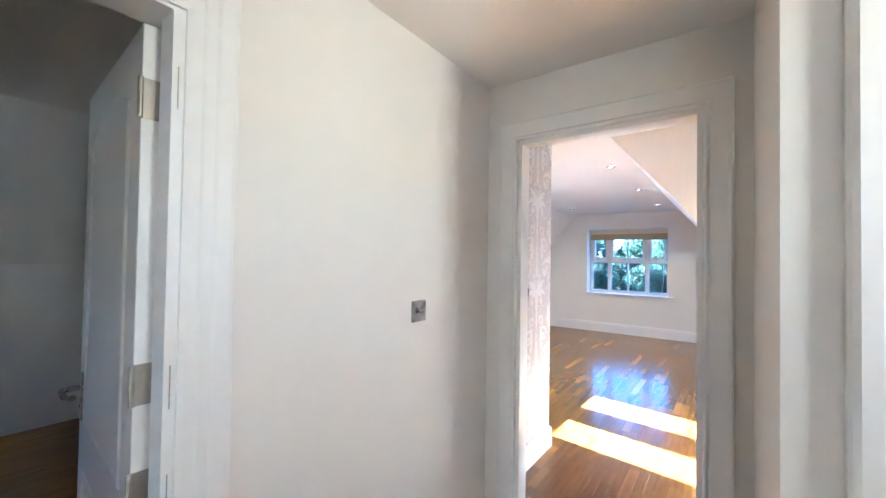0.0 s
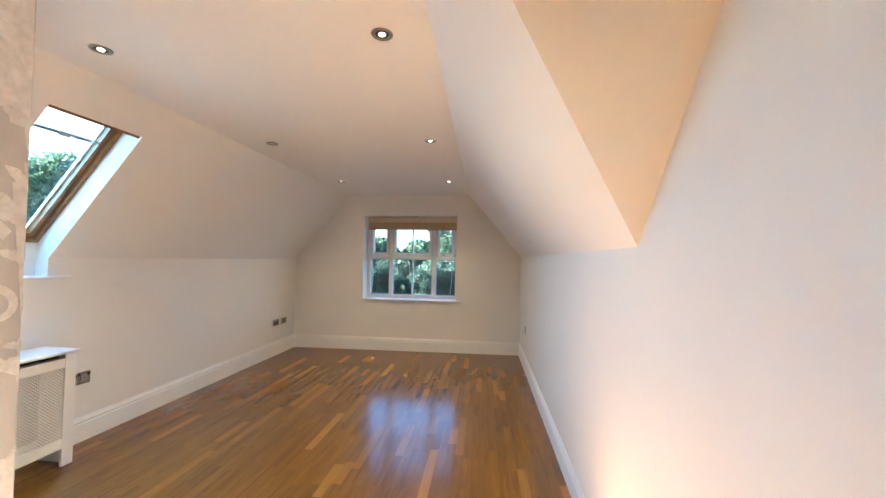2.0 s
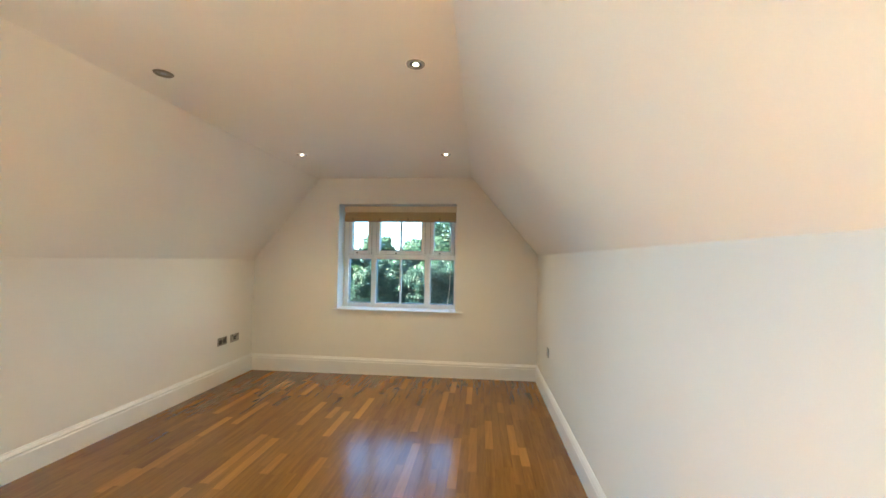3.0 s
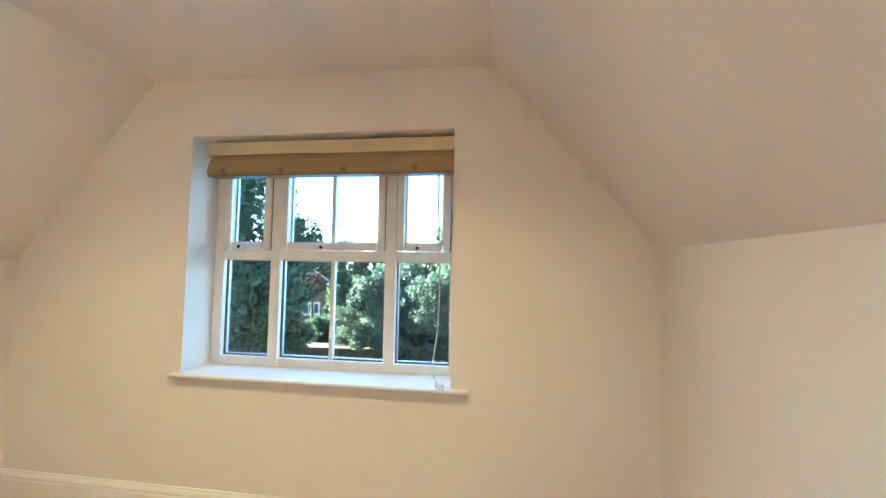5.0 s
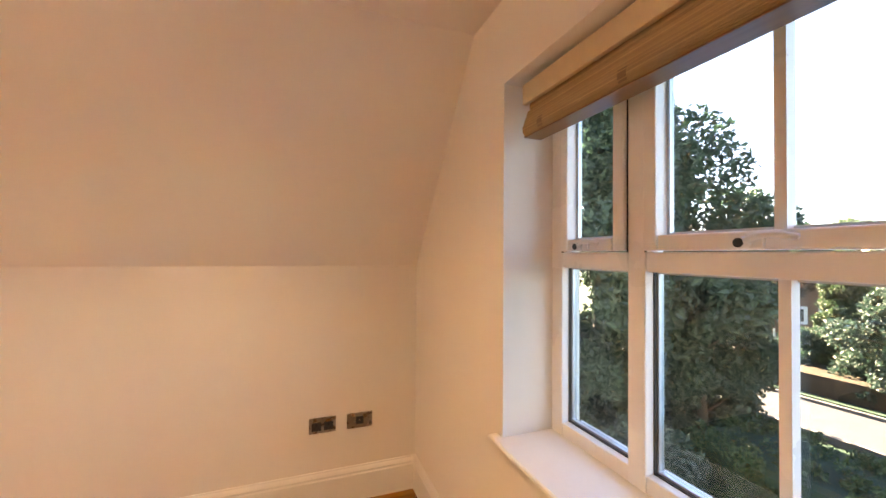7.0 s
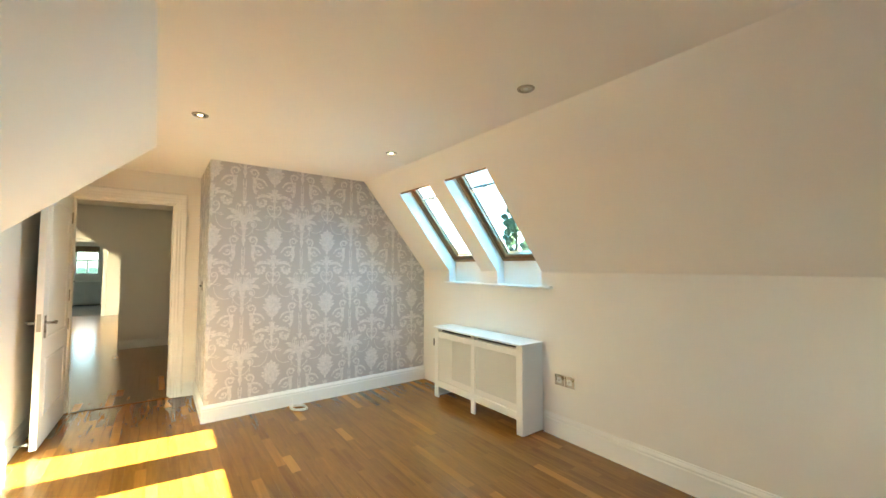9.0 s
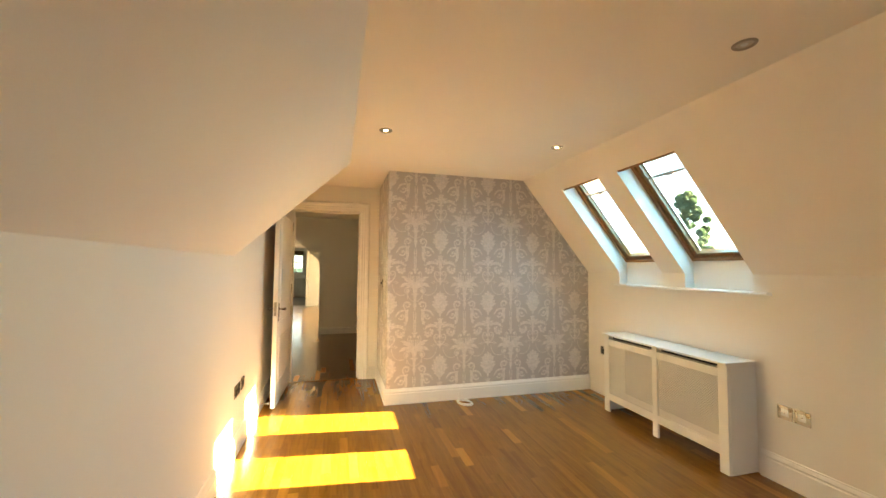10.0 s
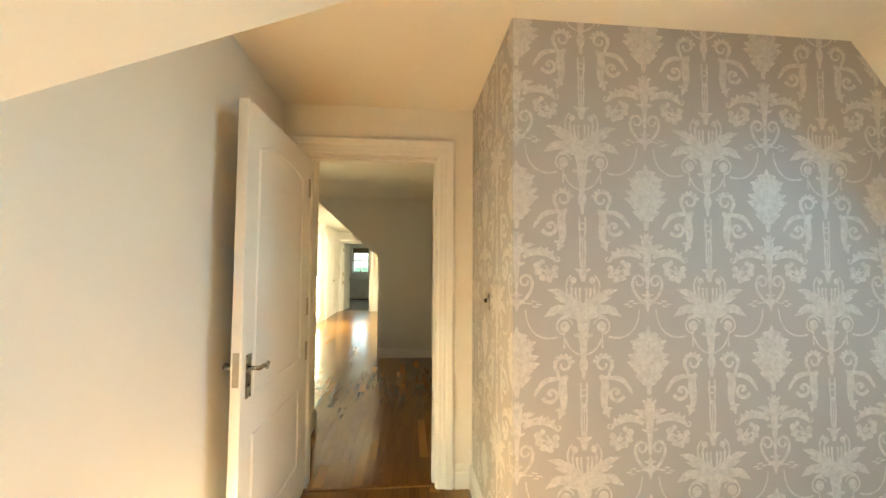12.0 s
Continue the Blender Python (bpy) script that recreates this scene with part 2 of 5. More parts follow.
def extrude_profile(bm, prof, a, b, side):
    """A profile of (out, up) pairs run from a to b; side is the way out of the wall."""
    a, b, side = Vector(a), Vector(b), Vector(side).normalized()
    up = Vector((0, 0, 1))
    ra = [bm.verts.new(a + side * o + up * u) for o, u in prof]
    rb = [bm.verts.new(b + side * o + up * u) for o, u in prof]
    n = len(prof)
    for i in range(n):
        bm.faces.new((ra[i], ra[(i + 1) % n], rb[(i + 1) % n], rb[i]))
    bm.faces.new(ra)
    bm.faces.new(list(reversed(rb)))
    return bm


def solid(bm, verts, faces):
    vs = [bm.verts.new(v) for v in verts]
    for f in faces:
        bm.faces.new([vs[i] for i in f])
    return bm


def prism(bm, poly, way):
    """A flat polygon made thick along a vector."""
    way = Vector(way)
    a = [bm.verts.new(Vector(p)) for p in poly]
    b = [bm.verts.new(Vector(p) + way) for p in poly]
    n = len(a)
    bm.faces.new(a)
    bm.faces.new(list(reversed(b)))
    for i in range(n):
        bm.faces.new((a[i], b[i], b[(i + 1) % n], a[(i + 1) % n]))
    return bm


def structure(ob, label, category):
    return tagged(ob, label, category, kind="structure")


# ---------------------------------------------------------------- the plan, in metres
XW, XE = -3.487, 0.0          # knee walls
YS, YN = 0.0, 6.19            # door wall, window wall
ZC = 2.32                     # flat ceiling
KW, KE = 1.31, 1.405           # tops of the knee walls
RW, RE = -2.66, -0.775        # where the slopes meet the flat ceiling
HIP_Y = 1.07                  # the east slope stops short of the door, with a hip
HIP_P = 1.878
BX, BY = -1.165, 0.915        # papered block beside the door
DX0, DX1, DZ = -0.94, -0.16, 2.01    # doorway
WX0, WX1, WZ0, WZ1 = -2.400, -0.952, 0.725, 2.003    # window opening
HX = -1.12                    # hall wall with the switch
HY = -0.96                    # hall corner
HZ = 2.33
ROOF = ((1.43, 1.97), (2.20, 2.745))  # rooflight openings, in y

# ---- floor base under the strips, and its hall part
bm = B()
box(bm, -3.75, -0.02, -0.14, 0.14, 6.45, -0.009)
floor = structure(obj("floor", bm, OAK_REST), "warm oak strip parquet floor of the loft room", "floor")
bm = B()
box(bm, -4.6, -9.3, -0.14, 2.2, -0.02, -0.009)
floor.rotation_euler = (-0.0075, -0.005, 0.0)      # the old boards fall a little away from the door
hall_floor = structure(obj("floor_hall", bm, OAK_REST), "oak strip floor of the landing and corridor", "floor")

# ---- added wall outside, out of view, keeps grazing sun off the gable window
bm = B()
box(bm, -4.05, 6.54, -3.2, -3.80, 7.12, 4.1)
structure(obj("wall_sun_block", bm, PAINT), "unseen plain wall added to keep sun off the gable window", "wall")

# ---- walls of the room
bm = B()
for b in ((-3.75, WX0, -0.14, 2.6), (WX1, 0.14, -0.14, 2.6)):
    box(bm, b[0], YN, b[2], b[1], YN + 0.34, b[3])
box(bm, WX0, YN, -0.14, WX1, YN + 0.34, WZ0 - 0.02)
box(bm, WX0, YN, WZ1, WX1, YN + 0.34, 2.6)
structure(obj("wall_north", bm, PAINT), "plain white gable wall with a casement window", "wall")

bm = B()
box(bm, XE, -0.12, -0.14, XE + 0.14, YN, 2.5)
structure(obj("wall_east", bm, PAINT), "plain white painted knee wall, full height beside the door", "wall")

bm = B()
box(bm, XW - 0.26, BY - 0.2, -0.14, XW, YN, 1.168)
edges = [BY - 0.2, ROOF[0][0], ROOF[0][1], ROOF[1][0], ROOF[1][1], YN]
for a, b in zip(edges[0::2], edges[1::2]):
    box(bm, XW - 0.26, a, 1.168, XW, b, KW)
    prism(bm, [(XW, a, KW), (XW - 0.26, a, KW), (XW - 0.26, a, KW + 0.12), (XW - 0.186, a, KW + 0.152)], (0, b - a, 0))
for a, b in ROOF:
    box(bm, -3.70, a, 1.168, -3.582, b, 1.425)
structure(obj("wall_west", bm, PAINT), "low white knee wall under the rooflights", "wall")

bm = B()
box(bm, -3.75, -0.12, -0.14, DX0 - 0.03, YS, 2.5)
box(bm, DX1 + 0.03, -0.12, -0.14, XE, YS, 2.5)
box(bm, DX0 - 0.03, -0.12, DZ + 0.03, DX1 + 0.03, YS, 2.5)
structure(obj("wall_south", bm, PAINT), "white wall around the doorway to the landing", "wall")

bm = B()
box(bm, -3.75, 0.0, -0.14, BX, BY, 2.5)
block = structure(obj("wall_block", bm, PAPER), "projecting block covered in grey damask wallpaper", "wall")

# ---- ceiling and slopes
bm = B()
box(bm, RW - 0.03, YS - 0.05, ZC, XE + 0.10, YN + 0.2, ZC + 0.14)
structure(obj("ceiling", bm, CEILING), "flat white ceiling with recessed downlights", "ceiling")

bm = B()
solid(bm, [(RE, HIP_Y, ZC), (0.0, HIP_Y, ZC), (0.0, HIP_P, KE), (0.0, YN, KE), (RE, YN, ZC), (0.0, YN, ZC)],
      [(0, 2, 3, 4), (0, 1, 2), (0, 4, 5, 1), (4, 3, 5), (1, 5, 3, 2)])
structure(obj("ceiling_slope_east", bm, CEILING), "sloping white ceiling ending in a hipped corner", "ceiling")

S_UP = Vector((RW - XW, 0, ZC - KW)).normalized()          # up the west slope
S_OUT = Vector((-(ZC - KW), 0, RW - XW)).normalized()      # out of the west slope
S_LEN = Vector((RW - XW, 0, ZC - KW)).length + 0.02


def slope(y, s, out=0.0):
    """A place on the west slope: y, metres up from the knee wall, metres outwards."""
    return Vector((XW, y, KW)) + S_UP * s + S_OUT * out


S_TOP = 1.055      # top of the rooflight openings, up the slope
bm = B()
for a, b in zip([BY - 0.2, ROOF[0][1], ROOF[1][1]], [ROOF[0][0], ROOF[1][0], YN]):
    prism(bm, [slope(a, 0), slope(b, 0), slope(b, S_LEN), slope(a, S_LEN)], S_OUT * 0.24)
for a, b in ROOF:
    prism(bm, [slope(a, S_TOP), slope(b, S_TOP), slope(b, S_LEN), slope(a, S_LEN)], S_OUT * 0.24)
structure(obj("ceiling_slope_west", bm, CEILING), "sloping white ceiling with two deep rooflight openings", "ceiling")

# ---- roof shell outside, so that no light leaks in
bm = B()
prism(bm, [slope(-0.3, S_LEN - 0.02, 0.0), slope(6.5, S_LEN - 0.02, 0.0), slope(6.5, S_LEN + 0.5, 0.0), slope(-0.3, S_LEN + 0.5, 0.0)], S_OUT * 0.23)
box(bm, -2.9, -0.3, 2.47, 0.3, 6.5, 2.6)
structure(obj("roof_deck", bm, BLACK), "dark roof deck above the ceilings", "roof")

# ---- landing, corridor and the rooms beyond it
LY0, LY1, LZ = -2.36, -1.555, 2.01          # doorway in the hall wall
bm = B()
box(bm, HX - 0.12, LY1, -0.14, HX, -0.12, 2.5)
box(bm, HX - 0.12, -3.42, -0.14, HX, LY0, 2.5)
box(bm, HX - 0.12, LY0, LZ, HX, LY1, 2.5)
structure(obj("wall_landing_west", bm, PAINT), "white landing wall with a switch and a doorway", "wall")
bm = B()
box(bm, 0.0, HY, -0.14, 0.14, -0.12, 2.5)
box(bm, 0.14, HY, -0.14, 0.18, HY + 0.12, 2.5)
box(bm, 0.96, HY, -0.14, 1.40, HY + 0.12, 2.5)
box(bm, 0.18, HY, 2.03, 0.96, HY + 0.12, 2.5)
structure(obj("wall_landing_corner", bm, PAINT), "white landing corner beside the room door", "wall")
bm = B()
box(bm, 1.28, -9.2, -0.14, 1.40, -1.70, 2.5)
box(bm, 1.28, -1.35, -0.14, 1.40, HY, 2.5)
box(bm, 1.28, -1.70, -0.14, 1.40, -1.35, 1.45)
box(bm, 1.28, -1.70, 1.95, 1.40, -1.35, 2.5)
structure(obj("wall_corridor_east", bm, PAINT), "white corridor wall with closed white doors", "wall")
# bulkhead across the landing, cut by the corridor's slope
bm = B()
prism(bm, [(HX - 0.1, -3.42, -0.14), (-0.33, -3.42, -0.14), (-0.33, -3.42, 1.45), (0.62, -3.42, HZ), (0.62, -3.42, 2.5), (HX - 0.1, -3.42, 2.5)], (0, 0.12, 0))
structure(obj("wall_bulkhead", bm, PAINT), "plain wall cut by the sloping corridor ceiling", "wall")
bm = B()
box(bm, -1.22, -9.2, -0.14, -1.10, -3.42, 1.45)
structure(obj("wall_corridor_west", bm, PAINT), "low white knee wall of the corridor", "wall")
CS_OUT = Vector((-0.88, 0, 0.95)).normalized()
# the gap in the slope is an added, unseen rooflight opening
bm = B()
for y0, y1, s0, s1 in ((-9.2, -6.3, 0, 1), (-5.5, -3.42, 0, 1), (-6.3, -5.5, 0, 0.12), (-6.3, -5.5, 0.78, 1)):
    a, b = Vector((-1.10, 0, 1.45)), Vector((-0.15, 0, HZ))
    p, q = a.lerp(b, s0), a.lerp(b, s1)
    prism(bm, [(p.x, y0, p.z), (p.x, y1, p.z), (q.x, y1, q.z), (q.x, y0, q.z)], CS_OUT * 0.15)
structure(obj("ceiling_slope_corridor", bm, CEILING), "sloping corridor ceiling with an added, unseen rooflight opening", "ceiling")
bm = B()
box(bm, HX - 0.1, -3.40, HZ, 1.40, -0.06, HZ + 0.14)
box(bm, -0.19, -9.2, HZ, 1.36, -3.40, HZ + 0.14)
structure(obj("ceiling_landing", bm, CEILING), "flat white landing ceiling", "ceiling")
# end wall of the corridor and the far room
bm = B()
box(bm, -1.22, -9.2, -0.14, 0.36, -9.08, 2.5)
box(bm, 0.36, -9.2, 2.01, 1.16, -9.08, 2.5)
box(bm, 1.16, -9.2, -0.14, 1.28, -9.08, 2.5)
structure(obj("wall_corridor_end", bm, PAINT), "white end wall of the corridor with an open doorway", "wall")
bm = B()
box(bm, -1.2, -13.4, -0.14, 0.80, -13.2, 2.5)
box(bm, 1.46, -13.4, -0.14, 2.6, -13.2, 2.5)
box(bm, 0.80, -13.4, -0.14, 1.46, -13.2, 1.05)
box(bm, 0.80, -13.4, 2.05, 1.46, -13.2, 2.5)
box(bm, -1.3, -13.4, -0.14, -1.2, -9.2, 2.5)
box(bm, 2.5, -13.2, -0.14, 2.6, -9.2, 2.5)
box(bm, 1.40, -9.3, -0.14, 2.6, -9.2, 2.5)
box(bm, -1.3, -9.3, -0.14, -0.45, -9.2, 2.5)
structure(obj("wall_far_room", bm, PAINT), "white walls of the far bedroom with a window", "wall")
bm = B()
box(bm, -1.3, -13.4, 2.34, 2.6, -9.2, 2.5)
structure(obj("ceiling_far_room", bm, CEILING), "white ceiling of the far bedroom", "ceiling")
bm = B()
box(bm, -1.3, -13.4, -0.14, 2.6, -9.3, 0.008)
structure(obj("floor_far_room", bm, CARPET), "grey carpet of the far bedroom", "floor")
# side room behind the landing doorway
bm = B()
box(bm, -4.6, -4.7, -0.14, -4.5, -0.12, 1.30)
prism(bm, [(-4.5, -4.7, 1.30), (-4.5, -0.12, 1.30), (-3.5, -0.12, 2.40), (-3.5, -4.7, 2.40)], (-0.1, 0, 0.1))
box(bm, -3.55, -4.7, 2.34, HX - 0.12, -0.12, 2.5)
# small opening added in this wall, out of view, to lighten the room
for xa, xb, za, zb in ((-4.5, -2.6, -0.14, 2.5), (-2.2, HX, -0.14, 2.5), (-2.6, -2.2, -0.14, 1.2), (-2.6, -2.2, 1.65, 2.5)):
    box(bm, xa, -4.8, za, xb, -4.7, zb)
box(bm, -4.5, -0.30, -0.14, HX - 0.12, -0.13, 2.5)
box(bm, HX - 0.12, -4.7, -0.14, HX, -3.42, 2.5)
structure(obj("wall_side_room", bm, PAINT), "dim side room under the roof slope, in shadow", "wall")

# ---------------------------------------------------------------- skirting boards
SKIRT = [(0.0, -0.075), (0.018, -0.075), (0.018, 0.088), (0.014, 0.094), (0.014, 0.101), (0.017, 0.107), (0.012, 0.118), (0.006, 0.128), (0.005, 0.135), (0.0, 0.137)]


def skirting(a, b, side, label="white moulded skirting board"):
    bm = B()
    extrude_profile(bm, SKIRT, (*a, 0.0), (*b, 0.0), (*side, 0))
    return structure(obj("baseboard", bm, GLOSS), label, "skirting board")


for a, b, s in (((XW, YN), (XE, YN), (0, -1)), ((XW, 2.76), (XW, YN), (1, 0)), ((XE, YN), (XE, 0.02), (-1, 0)),
                ((XW, BY), (BX + 0.018, BY), (0, 1)), ((BX, BY), (BX, 0.0), (1, 0)), ((BX + 0.018, YS), (-1.058, YS), (0, 1)),
                ((HX, -1.45), (HX, -0.12), (1, 0)), ((0.0, -0.12), (0.0, HY - 0.018), (-1, 0)),
                ((HX, -3.30), (-0.33, -3.30), (0, 1)), ((-1.10, -3.42), (-1.10, -9.08), (1, 0)),
                ((1.28, HY), (1.28, -9.08), (-1, 0)), ((0.0, HY), (0.22, HY), (0, -1))):
    skirting(a, b, s)


# ---------------------------------------------------------------- doors and their trim
def architrave(name, origin, along, out, w0, w1, top, wide=0.105, label="white moulded door architrave", plain=False):
    """Three mitred lengths of moulding round an opening; along and out are the wall's two ways."""
    along, out, up = Vector(along), Vector(out), Vector((0, 0, 1))
    o = Vector(origin)
    prof = [(0.0, 0.0), (0.0, 0.012), (0.010, 0.016), (0.030, 0.016), (0.036, 0.020), (0.056, 0.020), (0.064, 0.025), (0.090, 0.028), (0.100, 0.024), (0.105, 0.018), (0.105, 0.0)]
    if plain:
        prof = [(0.0, 0.0), (0.0, 0.016), (0.006, 0.022), (0.014, 0.022), (0.020, 0.016), (0.024, 0.013), (0.086, 0.013), (0.094, 0.015), (0.101, 0.013), (0.105, 0.009), (0.105, 0.0)]
    prof = [(a * wide / 0.105, b) for a, b in prof]
    bm = B()
    rings = []
    for corner, da, du in ((o + along * w0, -1, 0), (o + along * w0 + up * top, -1, 1), (o + along * w1 + up * top, 1, 1), (o + along * w1, 1, 0)):
        rings.append([bm.verts.new(corner + along * da * a + up * du * a + out * b) for a, b in prof])
    n = len(prof)
    for r0, r1 in zip(rings, rings[1:]):
        for i in range(n):
            bm.faces.new((r0[i], r0[(i + 1) % n], r1[(i + 1) % n], r1[i]))
    bm.faces.new(rings[0])
    bm.faces.new(list(reversed(rings[-1])))
    return structure(obj(name, bm, GLOSS), label, "door trim")


def lining(name, x0, x1, y0, y1, top, stop_at=None):
    """The boards inside a doorway in a wall that runs along x, with a stop for the leaf."""
    bm = B()
    box(bm, x0 - 0.028, y0, 0, x0, y1, top + 0.028)
    box(bm, x1, y0, 0, x1 + 0.028, y1, top + 0.028)
    box(bm, x0, y0, top, x1, y1, top + 0.028)
    if stop_at:
        a, b = stop_at
        box(bm, x0, a, 0, x0 + 0.016, b, top)
        box(bm, x1 - 0.016, a, 0, x1, b, top)
        box(bm, x0 + 0.016, a, top - 0.016, x1 - 0.016, b, top)
    return structure(obj(name, bm, GLOSS), "white painted door lining with a stop", "door trim")


lining("door_lining", DX0, DX1, -0.122, 0.002, DZ, (-0.122, -0.046))
architrave("door_architrave", (0, 0.0, 0), (1, 0, 0), (0, 1, 0), DX0 - 0.006, DX1 + 0.006, DZ + 0.006)
architrave("door_architrave", (0, -0.12, 0), (1, 0, 0), (0, -1, 0), DX0 - 0.004, DX1 + 0.004, DZ + 0.004, 0.098, plain=True)


def ring_wall(bm, pts, out, depth, width):
    """A raised moulding round a closed flat outline; out is the way it stands proud."""
    out = Vector(out)
    c = sum((Vector(p) for p in pts), Vector()) / len(pts)
    n = len(pts)
    rows = []
    for k, (inset, high) in enumerate(((0.0, 0.0), (0.3, depth), (0.7, depth), (1.0, -depth * 0.6))):
        ring = []
        for p in pts:
            p = Vector(p)
            d = (c - p).normalized()
            ring.append(bm.verts.new(p + d * inset * width + out * high))
        rows.append(ring)
    for r0, r1 in zip(rows, rows[1:]):
        for i in range(n):
            bm.faces.new((r0[i], r0[(i + 1) % n], r1[(i + 1) % n], r1[i]))
    return bm


def panel_outline(x0, x1, z0, z1, arch_top=0.0, arch_bottom=0.0, y=0.0):
    pts = [(x0, y, z0)]
    if arch_bottom:
        pts += [(x0 + (x1 - x0) * k / 12, y, z0 - arch_bottom * math.sin(math.pi * k / 12)) for k in range(1, 12)]
    pts += [(x1, y, z0), (x1, y, z1)]
    if arch_top:
        pts += [(x1 - (x1 - x0) * k / 12, y, z1 + arch_top * math.sin(math.pi * k / 12) ** 0.8) for k in range(1, 12)]
    pts += [(x0, y, z1)]
    return pts


def lever_set(door, x, z, face, toward):
    """A lever handle on its long plate; face is +1 or -1 along y, toward the hinge's way along x."""
    y = face * 0.020
    bm = B()
    box(bm, x - 0.020, min(y, y + face * 0.007), z - 0.085, x + 0.020, max(y, y + face * 0.007), z + 0.085, 0.003)
    plate = part("handle_plate", bm, CHROME, door, "brushed steel handle plate")
    bm = B()
    cyl(bm, (x, y + face * 0.006, z + 0.03), (x, y + face * 0.048, z + 0.03), 0.009)
    pts = [(x + toward * 0.105 * k / 8, y + face * (0.048 + 0.010 * math.sin(k * 0.6)), z + 0.03 + 0.010 * math.sin(k * 0.75 + 0.4) - 0.004) for k in range(9)]
    sweep(bm, pts, 0.0085, 10)
    part("lever", bm, CHROME, plate, "curved steel lever", smooth=True)
    bm = B()
    cyl(bm, (x, y + face * 0.005, z - 0.035), (x, y + face * 0.009, z - 0.035), 0.006)
    part("keyhole", bm, DARKMETAL, plate)


def door_leaf(name, m, width, high, label, handle=True, hinges=True):
    """A two-panel moulded leaf, hinged at its own origin, running along +x, faces at y -0.02 and 0.02."""
    d = empty(name, m)
    bm = B()
    box(bm, 0.0, -0.020, 0.012, width, 0.020, high, 0.0025)
    leaf = part("leaf", bm, GLOSS, d)
    for face in (1, -1):
        for z0, z1, at, ab in ((0.80, high - 0.165, 0.055, 0.0), (0.22, 0.655, 0.0, 0.0)):
            pts = panel_outline(0.105, width - 0.105, z0, z1, at, 0.0, face * 0.020)
            bm = B()
            ring_wall(bm, pts, (0, face, 0), 0.006, 0.030)
            part("panel_moulding", bm, GLOSS, leaf)
    if handle:
        lever_set(d, width - 0.055, 0.90, 1, -1)
        lever_set(d, width - 0.055, 0.90, -1, -1)
        bm = B()
        box(bm, width - 0.001, -0.012, 0.87, width + 0.0015, 0.012, 1.0)
        part("latch_plate", bm, STEEL, d, "steel latch plate")
    if hinges:
        for z in (0.83, 1.09, high - 0.185):
            bm = B()
            box(bm, -0.0015, -0.018, z - 0.05, 0.0005, 0.020, z + 0.05)
            cyl(bm, (-0.004, 0.023, z - 0.05), (-0.004, 0.023, z + 0.05), 0.006, n=10)
            part("hinge", bm, STEEL, d, "steel butt hinge")
    return tagged(d, label, "door")


door_leaf("door", pose(-0.148, 0.030, 0, 0, 0, 88), 0.80, 1.985, "white two-panel door standing open against the wall")
# hinge leaves let into the lining
for z in (0.83, 1.09, 1.80):
    bm = B()
    box(bm, DX1 - 0.0015, -0.044, z - 0.05, DX1 + 0.0005, -0.004, z + 0.05)
    tagged(obj("hinge_leaf", bm, STEEL), "steel hinge leaf let into the door lining", "hinge")
bm = B()
box(bm, DX0 - 0.0005, -0.034, 0.93, DX0 + 0.0015, -0.012, 1.0)
tagged(obj("strike_plate", bm, STEEL), "small steel strike plate on the door lining", "strike plate")
bm = B()
prism(bm, [(DX0, -0.055, -0.001), (DX0, -0.015, -0.001), (DX0, -0.022, 0.005), (DX0, -0.048, 0.005)], (DX1 - DX0, 0, 0))
structure(obj("threshold", bm, OAK_REST), "oak threshold strip in the doorway", "threshold")


